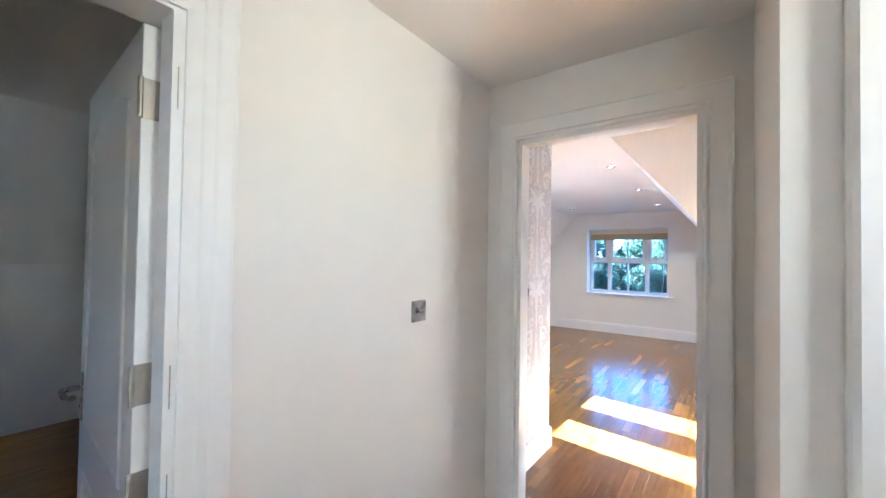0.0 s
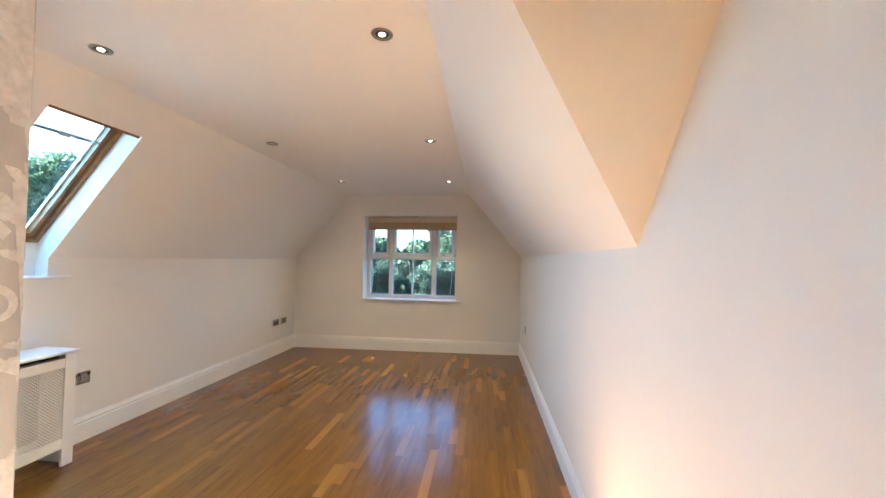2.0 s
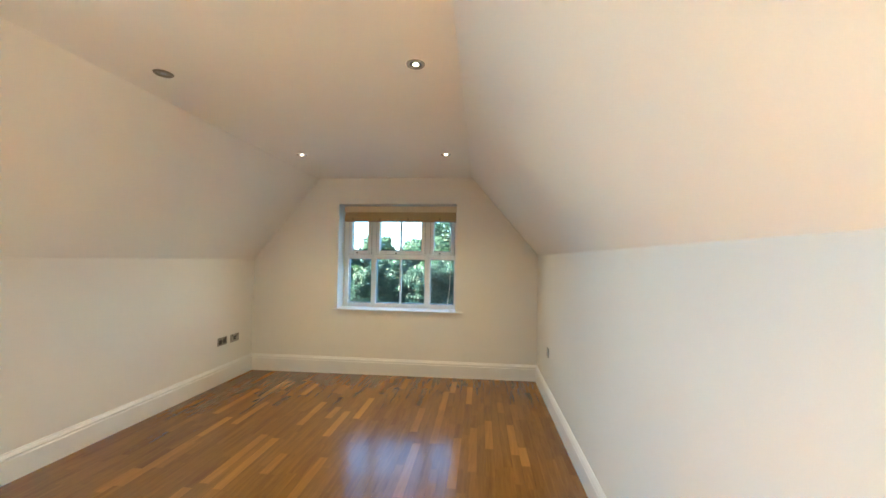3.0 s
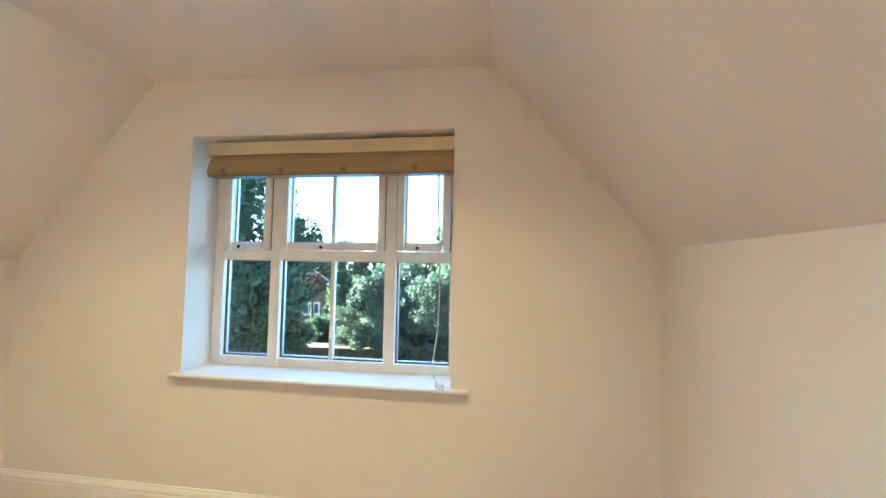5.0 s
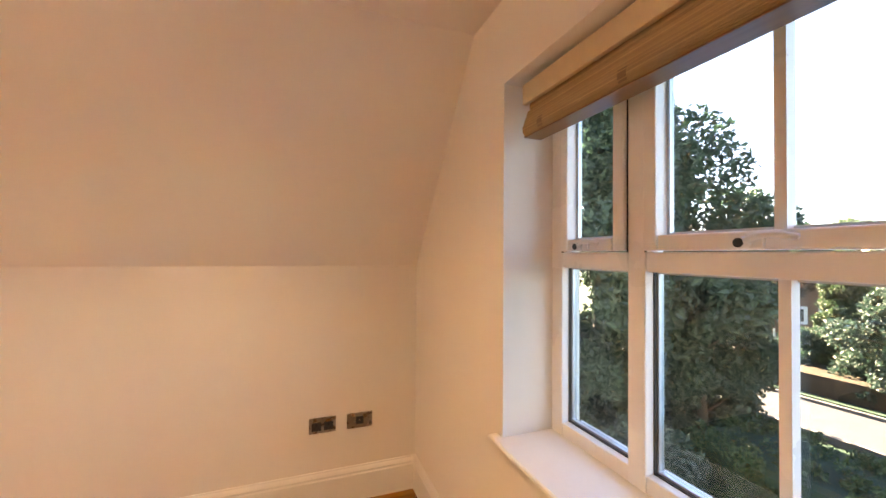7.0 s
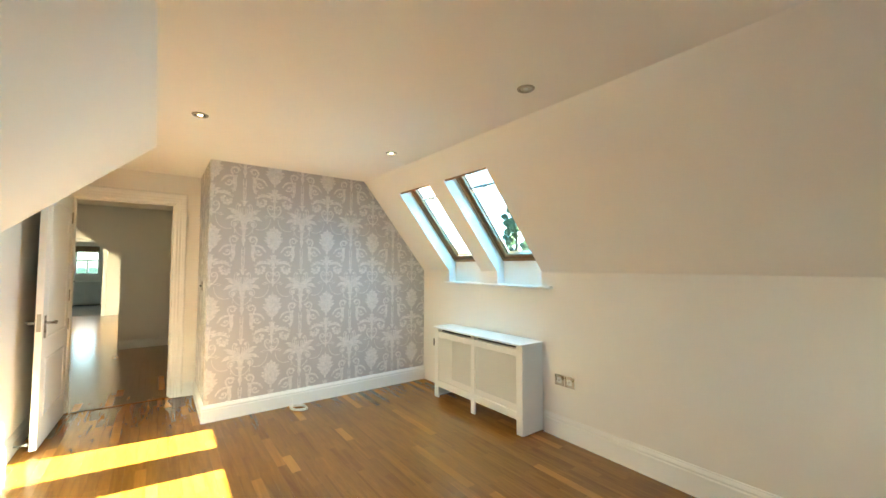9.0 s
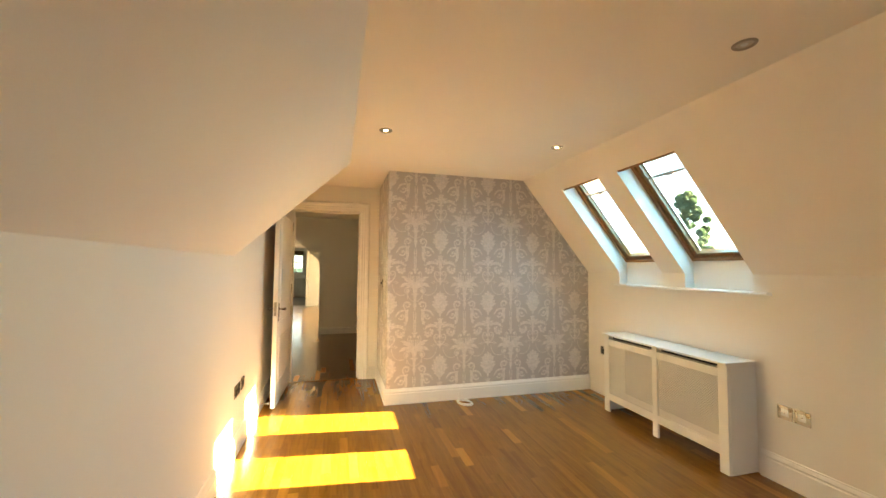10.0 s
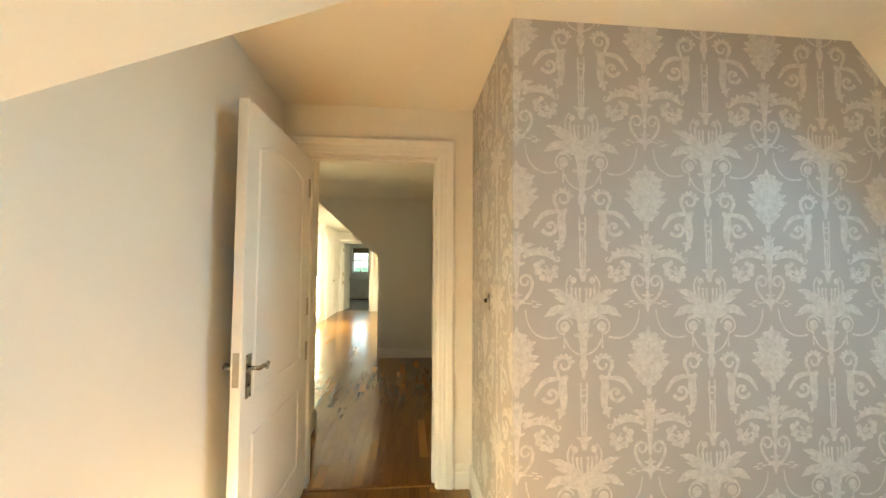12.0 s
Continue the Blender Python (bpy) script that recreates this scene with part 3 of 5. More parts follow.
# ---------------------------------------------------------------- the casement window
def casement():
    w = empty("window_1", pose(0, 0, 0))
    y0, y1 = 6.40, 6.47
    x0, x1, z0, z1 = WX0, WX1, WZ0, WZ1
    bars = [(x0, -2.340), (-2.043, -1.982), (-1.356, -1.292), (-0.985, x1)]
    bm = B()
    for a, b in bars:
        box(bm, a, y0, z0, b, y1, z1, 0.004)
    part("outer_frame", bm, UPVC, w, "white moulded window frame with mullions")
    for (a, b) in ((-2.340, -2.043), (-1.982, -1.356), (-1.292, -0.985)):
        for za, zb, nm in ((z0, 0.773, "bottom_rail"), (1.336, 1.392, "transom"), (1.955, z1, "head")):
            bm = B()
            box(bm, a, y0 + 0.002, za, b, y1 - 0.002, zb, 0.004)
            part(nm, bm, UPVC, w)
        # opening vent above
        sash = B()
        t = 0.047
        for q in ((a, 1.392, a + t, 1.955), (b - t, 1.392, b, 1.955), (a + t, 1.392, b - t, 1.392 + t), (a + t, 1.955 - t, b - t, 1.955)):
            box(sash, q[0] + 0.003, y0 - 0.014, q[1] + 0.003, q[2] - 0.003, y0 + 0.05, q[3] - 0.003, 0.004)
        sash = part("vent_sash", sash, UPVC, w, "white top-hung vent sash")
        # dark strips stand in for the shadow between sash and frame
        bm = B()
        for q in ((a - 0.001, 1.391, a + 0.0028, 1.956), (b - 0.0012, 1.391, b + 0.001, 1.956)):
            box(bm, q[0], y0 - 0.0025, q[1], q[2], y0 + 0.004, q[3])
        part("sash_gap_shade", bm, RUBBER_AND_GAP, sash, "thin dark strip for the shadow gap beside the sash")
        bm = B()
        box(bm, a + t, y0 + 0.034, 1.392 + t, b - t, y0 + 0.038, 1.955 - t)
        g = part("pane", bm, GLASS, sash)
        g.visible_shadow = False
        bm = B()
        for q in ((a + t - 0.004, 1.392 + t - 0.004, a + t + 0.006, 1.955 - t), (b - t - 0.006, 1.392 + t, b - t + 0.004, 1.955 - t), (a + t, 1.392 + t - 0.004, b - t, 1.392 + t + 0.005)):
            box(bm, q[0], y0 + 0.028, q[1], q[2], y0 + 0.044, q[3])
        part("gasket", bm, SPACER, sash)
        # handle
        hx = (a + b) / 2 - (0.05 if b - a > 0.4 else 0.03)
        bm = B()
        box(bm, hx - 0.020, y0 - 0.024, 1.397, hx + 0.038, y0 - 0.013, 1.423, 0.004)
        cyl(bm, (hx + 0.004, y0 - 0.022, 1.410), (hx + 0.004, y0 - 0.045, 1.410), 0.013)
        han = part("vent_handle", bm, UPVC, sash, "white vent handle")
        bm = B()
        cyl(bm, (hx + 0.004, y0 - 0.045, 1.410), (hx + 0.004, y0 - 0.0475, 1.410), 0.010)
        bm2 = B()
        sweep(bm2, [(hx + 0.01, y0 - 0.040, 1.412), (hx + 0.04, y0 - 0.046, 1.424), (hx + 0.075, y0 - 0.046, 1.424), (hx + 0.105, y0 - 0.042, 1.418)], 0.0065)
        part("handle_lever", bm2, UPVC, sash, smooth=True)
        part("lock_button", bm, DARKMETAL, sash, "dark key lock button")
        # fixed light below
        bm = B()
        box(bm, a - 0.001, y0 + 0.048, 0.772, b + 0.001, y0 + 0.052, 1.337)
        g = part("pane", bm, GLASS, w)
        g.visible_shadow = False
        bm = B()
        for q in ((a - 0.001, 0.772, a + 0.009, 1.337), (b - 0.009, 0.772, b + 0.001, 1.337), (a, 0.772, b, 0.782), (a, 1.330, b, 1.337)):
            box(bm, q[0], y0 + 0.040, q[1], q[2], y0 + 0.060, q[3])
        part("gasket", bm, SPACER, w, "pale glazing spacer")
        bm = B()
        for q in ((a - 0.0005, 0.7725, a + 0.004, 1.337), (a, 0.7725, b, 0.777)):
            box(bm, q[0], y0 + 0.030, q[1], q[2], y0 + 0.039, q[3])
        part("seal", bm, RUBBER_AND_GAP, w, "black rubber seal")
    bm = B()
    box(bm, -1.678, y0 + 0.018, 0.773, -1.656, y0 + 0.046, 1.336)
    box(bm, -1.678, y0 + 0.006, 1.437, -1.656, y0 + 0.036, 1.910)
    part("glazing_bar", bm, UPVC, w, "slim white glazing bar")
    bm = B()
    box(bm, x0 - 0.03, y1 - 0.02, z0 - 0.06, x1 + 0.03, y1 + 0.10, z0 - 0.005)
    part("outer_sill", bm, UPVC, w)
    return structure(w, "white casement window with three top vents and glazing bars", "window")


casement()
bm = B()
prism(bm, [(-2.440, 6.156, 0.708), (-2.440, 6.151, 0.712), (-2.440, 6.150, 0.717), (-2.440, 6.153, 0.723), (-2.440, 6.160, 0.726), (-2.440, 6.189, 0.726), (-2.440, 6.189, 0.708)], (1.575, 0, 0))
box(bm, WX0 + 0.001, 6.189, 0.700, WX1 - 0.001, 6.41, 0.726)
structure(obj("window_sill", bm, GLOSS), "white painted window board with a rounded nose", "window sill")


def blind():
    b = empty("reed_blind", pose(0, 0, 0))
    x0, x1 = -2.345, WX1 - 0.004
    bm = B()
    box(bm, x0, 6.232, 1.910, x1, 6.250, 1.980, 0.003)
    box(bm, x0, 6.250, 1.962, x1, 6.320, 1.980, 0.002)
    part("pelmet", bm, PELMET, b, "cream cloth covered pelmet board")
    bm = B()
    box(bm, x0 + 0.004, 6.262, 1.955, x1 - 0.004, 6.318, 1.9615)
    part("head_rail", bm, PINE, b, "thin wooden head rail")
    rnd = random.Random(4)
    # loose folds of thin reeds, each bellied out a little more than the one above, with its return behind
    for z0, z1, belly, y in ((1.950, 1.868, 0.002, 6.262), (1.890, 1.846, 0.010, 6.256), (1.866, 1.824, 0.012, 6.249), (1.846, 1.800, 0.014, 6.243)):
        bm = B()
        n = 12
        for k in range(n):
            f = (k + 0.5) / n
            z = z0 + (z1 - z0) * f
            yy = y - belly * math.sin(math.pi * (0.1 + 0.8 * f)) + rnd.uniform(-0.0006, 0.0006)
            trim = rnd.uniform(0.0, 0.004)
            box(bm, x0 + 0.003 + trim, yy, z - (z0 - z1) / n * 0.46, x1 - 0.003 - trim, yy + 0.004, z + (z0 - z1) / n * 0.46)
        box(bm, x0 + 0.005, y - belly * 0.3, z1 - 0.001, x1 - 0.005, 6.310, z1 + 0.003)
        part("reed_fold", bm, REED, b, "fold of thin brown reeds")
    bm = B()
    box(bm, x0 + 0.004, 6.236, 1.793, x1 - 0.004, 6.306, 1.798, 0.002)
    part("bottom_bar", bm, PINE, b, "thin wooden bottom bar")
    for x in (-2.24, -1.90, -1.545, -1.16):
        bm = B()
        for k in range(6):
            f = k / 5
            z = 1.842 - 0.040 * f
            yy = 6.2418 - 0.014 * math.sin(math.pi * (0.1 + 0.8 * f))
            box(bm, x - 0.013, yy, z - 0.0046, x + 0.013, yy + 0.0012, z + 0.0046)
        part("tape", bm, TAPE, b, "brown woven tape")
    bm = B()
    sweep(bm, [(-1.035, 6.25, 1.84), (-1.032, 6.25, 1.60), (-1.028, 6.252, 1.45), (-1.022, 6.252, 1.2), (-1.028, 6.25, 1.0), (-1.045, 6.24, 0.86), (-1.05, 6.22, 0.80), (-1.02, 6.19, 0.745), (-0.99, 6.20, 0.732)], 0.0028)
    sweep(bm, [(-1.043, 6.252, 1.84), (-1.038, 6.253, 1.62), (-1.030, 6.253, 1.46)], 0.0025)
    part("pull_cord", bm, CORD, b, "white pull cord")
    bm = B()
    cyl(bm, (-1.034, 6.252, 1.475), (-1.034, 6.252, 1.445), 0.006, 0.009, 10)
    part("cord_acorn", bm, TAPE, b, "small wooden cord knob")
    bm = B()
    box(bm, -0.9535, 6.300, 1.00, -0.962, 6.312, 1.075, 0.003)
    for z in (1.012, 1.063):
        box(bm, -0.962, 6.300, z - 0.007, -0.976, 6.312, z + 0.007, 0.003)
    part("cord_cleat", bm, UPVC, b, "white plastic cord cleat")
    bm = B()
    sweep(bm, [(-0.985, 6.195, 0.730), (-1.01, 6.18, 0.733), (-1.03, 6.20, 0.731), (-1.0, 6.22, 0.731), (-0.985, 6.20, 0.734), (-1.02, 6.165, 0.732)], 0.003)
    part("cord_loop", bm, CORD, b)
    return tagged(b, "cream and brown reed blind drawn up at the window head", "window blind")


blind()


# ---------------------------------------------------------------- rooflights
def rooflight(y0, y1, label):
    """A pine rooflight set back in its opening, in the plane of the roof."""
    w = empty("rooflight", pose(0, 0, 0))
    lo, hi = 0.027, S_TOP + 0.010

    def bar(nm, ya, yb, sa, sb, oa, ob, mat, parent, lab="", shadow=True):
        bm = B()
        prism(bm, [slope(ya, sa, oa), slope(yb, sa, oa), slope(yb, sb, oa), slope(ya, sb, oa)], S_OUT * (ob - oa))
        o = part(nm, bm, mat, parent, lab)
        o.visible_shadow = shadow
        return o

    t = 0.030
    for ya, yb, sa, sb in ((y0, y0 + t, lo, hi), (y1 - t, y1, lo, hi), (y0 + t, y1 - t, lo, lo + t)):
        bar("frame_bar", ya, yb, sa, sb, 0.13, 0.235, PINE, w, "varnished pine frame")
    bar("frame_bar", y0 + 0.001, y1 - 0.001, S_TOP - 0.022, S_TOP - 0.001, 0.012, 0.235, PINE, w, "varnished pine head")
    s = empty("sash")
    s.parent = w
    u = 0.032
    a, b, c, d = y0 + t + 0.003, y1 - t - 0.003, lo + t + 0.003, hi - t - 0.003
    for ya, yb, sa, sb in ((a, a + u, c, d), (b - u, b, c, d), (a + u, b - u, c, c + u), (a + u, b - u, d - u, d)):
        bar("sash_bar", ya, yb, sa, sb, 0.150, 0.205, PINE, s, "varnished pine sash")
    bar("pane", a + u, b - u, c + u, d - u, 0.178, 0.182, ROOF_GLASS, s, shadow=False)
    bar("spacer", a + u - 0.001, a + u + 0.012, c + u, d - u, 0.183, 0.198, SPACER, s, "pale glazing edge")
    bar("spacer", b - u - 0.012, b - u + 0.001, c + u, d - u, 0.183, 0.198, SPACER, s)
    bar("control_bar", a + u, b - u, d - 0.190, d - 0.172, 0.150, 0.170, CHROME, s, "grey metal opening bar")
    bar("control_catch", (a + b) / 2 - 0.03, (a + b) / 2 + 0.03, d - 0.194, d - 0.166, 0.142, 0.150, SPACER, s)
    return structure(w, label, "roof window")


for y0, y1 in ROOF:
    rooflight(y0, y1, "varnished pine rooflight set deep in the sloping ceiling")
bm = B()
prism(bm, [(XW, 1.40, 1.170), (XW + 0.045, 1.40, 1.172), (XW + 0.049, 1.40, 1.180), (XW + 0.045, 1.40, 1.189), (XW, 1.40, 1.190)], (0, 1.46, 0))
for y0, y1 in ROOF:
    box(bm, -3.584, y0, 1.166, XW, y1, 1.190)
structure(obj("rooflight_sill", bm, GLOSS), "white painted ledge below the two rooflights", "window sill")


# ---------------------------------------------------------------- recessed lamps
def downlight(x, y, lit):
    o = empty("downlight", pose(x, y, ZC))
    bm = B()
    prof = [(0.030, 0.004), (0.030, -0.002), (0.036, -0.006), (0.044, -0.006), (0.048, -0.001), (0.048, 0.004)]
    n = 24
    rings = [[bm.verts.new((r * math.cos(a * 2 * math.pi / n), r * math.sin(a * 2 * math.pi / n), z)) for a in range(n)] for r, z in prof]
    for r0, r1 in zip(rings, rings[1:]):
        for i in range(n):
            bm.faces.new((r0[i], r0[(i + 1) % n], r1[(i + 1) % n], r1[i]))
    part("ring", bm, NICKEL, o, "satin nickel ring", smooth=True)
    bm = B()
    cyl(bm, (0, 0, 0.001), (0, 0, -0.0015), 0.0302, 0.0302, 24)
    part("baffle", bm, DARKMETAL if lit else STEEL, o, "dark reflector bowl")
    bm = B()
    cyl(bm, (0, 0, -0.001), (0, 0, -0.0032), 0.0150, 0.013, 20)
    part("lens", bm, LAMP if lit else SPACER, o, "glowing lamp lens" if lit else "unlit lamp lens")
    if lit:
        d = bpy.data.lights.new("downlight_beam", "SPOT")
        d.energy, d.spot_size, d.spot_blend, d.shadow_soft_size, d.color = 1.5, radians(125), 1.0, 0.03, (1.0, 0.80, 0.56)
        s = new("downlight_beam", d)
        s.location = (x, y, ZC - 0.012)
    return tagged(o, "lit recessed ceiling downlight with a steel ring" if lit else "unlit recessed ceiling downlight with a steel ring", "downlight", "ceiling downlights")


for x, y, lit in ((-0.995, 2.045, True), (-0.995, 3.535, True), (-0.995, 5.18, True), (-2.37, 2.06, True), (-2.37, 3.536, False), (-2.37, 5.13, True)):
    downlight(x, y, lit)


# ---------------------------------------------------------------- plates on the walls
def plate(name, m, wide, high, label, kind="socket", switches=2):
    """A steel plate on a wall, in its own x (along), z (up); y is out of the wall."""
    o = empty(name, m)
    bm = B()
    box(bm, -wide / 2, 0, -high / 2, wide / 2, 0.007, high / 2, 0.0025)
    body = part("face_plate", bm, CHROME, o, "brushed steel plate")
    if kind == "socket":
        n = 2 if wide > 0.12 else 1
        for k in range(n):
            c = (k - (n - 1) / 2) * 0.066
            bm = B()
            box(bm, c - 0.026, 0.0055, -0.030, c + 0.026, 0.0078, 0.018)
            ins = part("insert", bm, DARKMETAL, o, "black insert")
            bm = B()
            box(bm, c - 0.006 + (0.016 if k else -0.016), 0.006, 0.020, c + 0.006 + (0.016 if k else -0.016), 0.012, 0.036, 0.001)
            part("rocker", bm, CHROME, o)
            bm = B()
            box(bm, c - 0.003, 0.0079, -0.002, c + 0.003, 0.0084, 0.010)
            box(bm, c - 0.015, 0.0079, -0.018, c - 0.007, 0.0084, -0.013)
            box(bm, c + 0.007, 0.0079, -0.018, c + 0.015, 0.0084, -0.013)
            part("pin_holes", bm, BLACK, ins)
    elif kind == "dimmer":
        bm = B()
        box(bm, -0.034, 0.0062, -0.034, 0.034, 0.0080, 0.034, 0.001)
        part("raised_field", bm, CHROME, o)
        bm = B()
        cyl(bm, (0, 0.007, 0), (0, 0.022, 0), 0.010, 0.009)
        part("knob", bm, DARKMETAL if "dark" in label else CHROME, o, "round dimmer knob")
    elif kind == "aerial":
        bm = B()
        box(bm, -0.022, 0.0055, -0.022, 0.022, 0.0078, 0.022)
        part("insert", bm, DARKMETAL if "black" in label else SPACER, o)
        bm = B()
        cyl(bm, (0, 0.007, 0), (0, 0.012, 0), 0.005)
        part("terminal", bm, CHROME, o)
    for s in (-1, 1):
        bm = B()
        cyl(bm, (s * (wide / 2 - 0.012), 0.006, 0), (s * (wide / 2 - 0.012), 0.0082, 0), 0.0028, n=8)
        part("screw", bm, STEEL, body)
    return tagged(o, label, "light switch" if kind == "dimmer" else "wall socket")


def on_wall(x, y, z, way):
    """way: the degrees by which the plate's +y turns to face out of its wall."""
    return pose(x, y, z, 0, 0, way)


# on the west wall (faces +x): turn -90
plate("double_socket", on_wall(XW, 5.635, 0.40, -90), 0.148, 0.088, "brushed steel double wall socket with black inserts")
plate("aerial_socket", on_wall(XW, 5.845, 0.40, -90), 0.148, 0.088, "brushed steel aerial outlet plate with black insert", "aerial")
plate("double_socket", on_wall(XW, 1.20, 0.458, -90), 0.148, 0.088, "brushed steel double wall socket beside the radiator cover")
plate("aerial_socket", on_wall(XW, 2.915, 0.425, -90), 0.088, 0.088, "brushed steel outlet plate beside the radiator cover", "aerial")
plate("switch_plate", on_wall(XW, 3.010, 0.425, -90), 0.088, 0.088, "brushed steel switched plate beside the radiator cover", "aerial")
# on the east wall (faces -x): turn 90
plate("double_socket", on_wall(XE, 1.66, 0.445, 90), 0.148, 0.088, "brushed steel double wall socket with black inserts near the door")
plate("aerial_socket", on_wall(XE, 1.50, 0.455, 90), 0.088, 0.088, "brushed steel aerial plate with black insert near the door", "aerial")
plate("aerial_socket", on_wall(XE, 5.456, 0.46, 90), 0.088, 0.088, "brushed steel aerial plate near the window wall", "aerial")
plate("dimmer_switch", on_wall(BX, 0.47, 1.165, -90), 0.088, 0.088, "steel dimmer switch with dark knob on wallpaper", "dimmer")
plate("dimmer_switch", on_wall(HX, -0.695, 1.183, -90), 0.088, 0.088, "brushed steel dimmer switch on the landing wall", "dimmer")


# ---------------------------------------------------------------- radiator cover
def radiator_cover():
    o = empty("radiator_cover", pose(XW, 2.122, 0))
    # in its own frame: x out of the wall, y along it, z up
    dp, hw, hi = 0.258, 0.610, 0.714
    bm = B()
    box(bm, 0.0, -hw - 0.014, hi - 0.018, dp + 0.022, hw + 0.014, hi, 0.004)
    part("top", bm, GLOSS, o, "white painted top shelf")
    for s in (-1, 1):
        bm = B()
        box(bm, 0.0, s * hw - 0.009, -0.033, dp - 0.020, s * hw + 0.009, hi - 0.018, 0.002)
        part("side_panel", bm, GLOSS, o)
    for y, w in ((-hw + 0.027, 0.034), (0.0, 0.026), (hw - 0.027, 0.034)):
        bm = B()
        box(bm, dp - 0.020, y - w, -0.033, dp, y + w, hi - 0.018, 0.003)
        part("stile", bm, GLOSS, o, "white front post")
    for ya, yb in ((-hw + 0.061, -0.026), (0.026, hw - 0.061)):
        for za, zb in ((0.085, 0.150), (0.605, 0.665)):
            bm = B()
            box(bm, dp - 0.019, ya, za, dp - 0.001, yb, zb, 0.002)
            part("rail", bm, GLOSS, o)
        # black board in place of the shade inside the slot
        bm = B()
        box(bm, dp - 0.060, ya, 0.665, dp - 0.050, yb, hi - 0.018)
        part("vent_slot_shade", bm, BLACK, o, "black board for the shade in the gap under the shelf")
        # diagonal lattice
        bm = B()
        z0, z1 = 0.150, 0.605
        step = 0.0190
        n = int((yb - ya + z1 - z0) / step) + 1
        for k in range(n):
            c = k * step
            for sgn in (1, -1):
                # line y - ya = c - (z - z0), clipped to the field
                lo = max(0.0, c - (yb - ya))
                up = min(z1 - z0, c)
                if up - lo < 0.004:
                    continue
                pa = (ya + c - lo, z0 + lo)
                pb = (ya + c - up, z0 + up)
                if sgn < 0:
                    pa = (yb - (pa[0] - ya), pa[1])
                    pb = (yb - (pb[0] - ya), pb[1])
                d = Vector((pb[0] - pa[0], pb[1] - pa[1])).normalized()
                nrm = Vector((-d.y, d.x)) * 0.0025
                x = dp - 0.013 + (0.0018 if sgn > 0 else 0.0)
                q = [(x, pa[0] + nrm.x, pa[1] + nrm.y), (x, pa[0] - nrm.x, pa[1] - nrm.y), (x, pb[0] - nrm.x, pb[1] - nrm.y), (x, pb[0] + nrm.x, pb[1] + nrm.y)]
                prism(bm, q, (-0.002, 0, 0))
        part("lattice", bm, GLOSS, o, "white diagonal lattice grille")
    bm = B()
    box(bm, 0.020, -hw + 0.05, 0.12, 0.070, hw - 0.05, 0.60, 0.012)
    part("radiator", bm, RADIATOR, o, "panel radiator coloured dark for the shade behind the grille")
    return tagged(o, "white radiator cover with diagonal lattice grilles under rooflights", "radiator cover")


radiator_cover()
# white cable coiled on the floor below the wallpaper
bm = B()
pts = [(-1.905, 0.925, 0.055), (-1.903, 0.945, 0.050), (-1.895, 0.975, 0.030), (-1.900, 1.01, 0.008)]
for k in range(100):
    a = 3.6 + k * 0.30
    w = 1.0 + 0.10 * math.sin(k * 0.23) + 0.03 * math.sin(k * 0.71)
    u, v = 0.088 * w * math.cos(a), 0.058 * w * math.sin(a)
    pts.append((-1.935 - 0.45 * u - 0.89 * v, 1.065 + 0.89 * u - 0.45 * v, -0.0115 + 0.0045 * (k * 0.30 // 6.28) + 0.004 * (1 + math.sin(k * 0.19))))
sweep(bm, pts, 0.0035, 6)
tagged(obj("coiled_cable", bm, CORD, smooth=True), "white coiled aerial cable lying on the oak floor", "cable")
# door stop on the skirting
bm = B()
cyl(bm, (-0.018, 0.80, 0.055), (-0.075, 0.80, 0.055), 0.006)
stop = obj("door_stop", bm, CHROME)
bm = B()
cyl(bm, (-0.075, 0.80, 0.055), (-0.088, 0.80, 0.055), 0.010)
part("rubber_tip", bm, CORD, stop)
tagged(stop, "small steel door stop on the white skirting", "door stop")


# ---------------------------------------------------------------- landing and corridor fittings
for z in (0.85, 1.10, 1.80):
    bm = B()
    box(bm, -1.150, -1.5845, z - 0.05, -1.115, -1.5825, z + 0.05)
    tagged(obj("hinge_leaf", bm, STEEL), "steel hinge leaf let into the side room lining", "hinge")
bm = B()
for a, b in ((LY1 - 0.028, LY1), (LY0, LY0 + 0.028)):
    box(bm, HX - 0.122, a, 0, HX + 0.002, b, LZ)
box(bm, HX - 0.122, LY0 + 0.028, LZ - 0.028, HX + 0.002, LY1 - 0.028, LZ)
box(bm, HX - 0.075, LY1 - 0.041, 0, HX + 0.002, LY1 - 0.028, LZ - 0.028)
structure(obj("door_lining", bm, GLOSS), "white painted lining of the side room doorway", "door trim")
architrave("door_architrave", (HX, 0, 0), (0, 1, 0), (1, 0, 0), LY0 + 0.02, LY1 - 0.016, LZ - 0.02, 0.12)
door_leaf("door", pose(-1.225, -1.604, 0, 0, 0, 177), 0.745, 1.975, "white two-panel door open into the dim side room", True, True)
# closed door in the wall beside the landing corner
architrave("door_architrave", (0, HY, 0), (1, 0, 0), (0, -1, 0), 0.190, 0.950, 2.01, 0.105)
bm = B()
box(bm, 0.18, HY - 0.002, 0, 0.19, HY + 0.12, 2.03)
box(bm, 0.95, HY - 0.002, 0, 0.96, HY + 0.12, 2.03)
structure(obj("door_lining", bm, GLOSS), "white lining of a closed landing door", "door trim")
door_leaf("door", pose(0.195, HY + 0.05, 0), 0.75, 2.0, "closed white two-panel door off the landing", True, False)


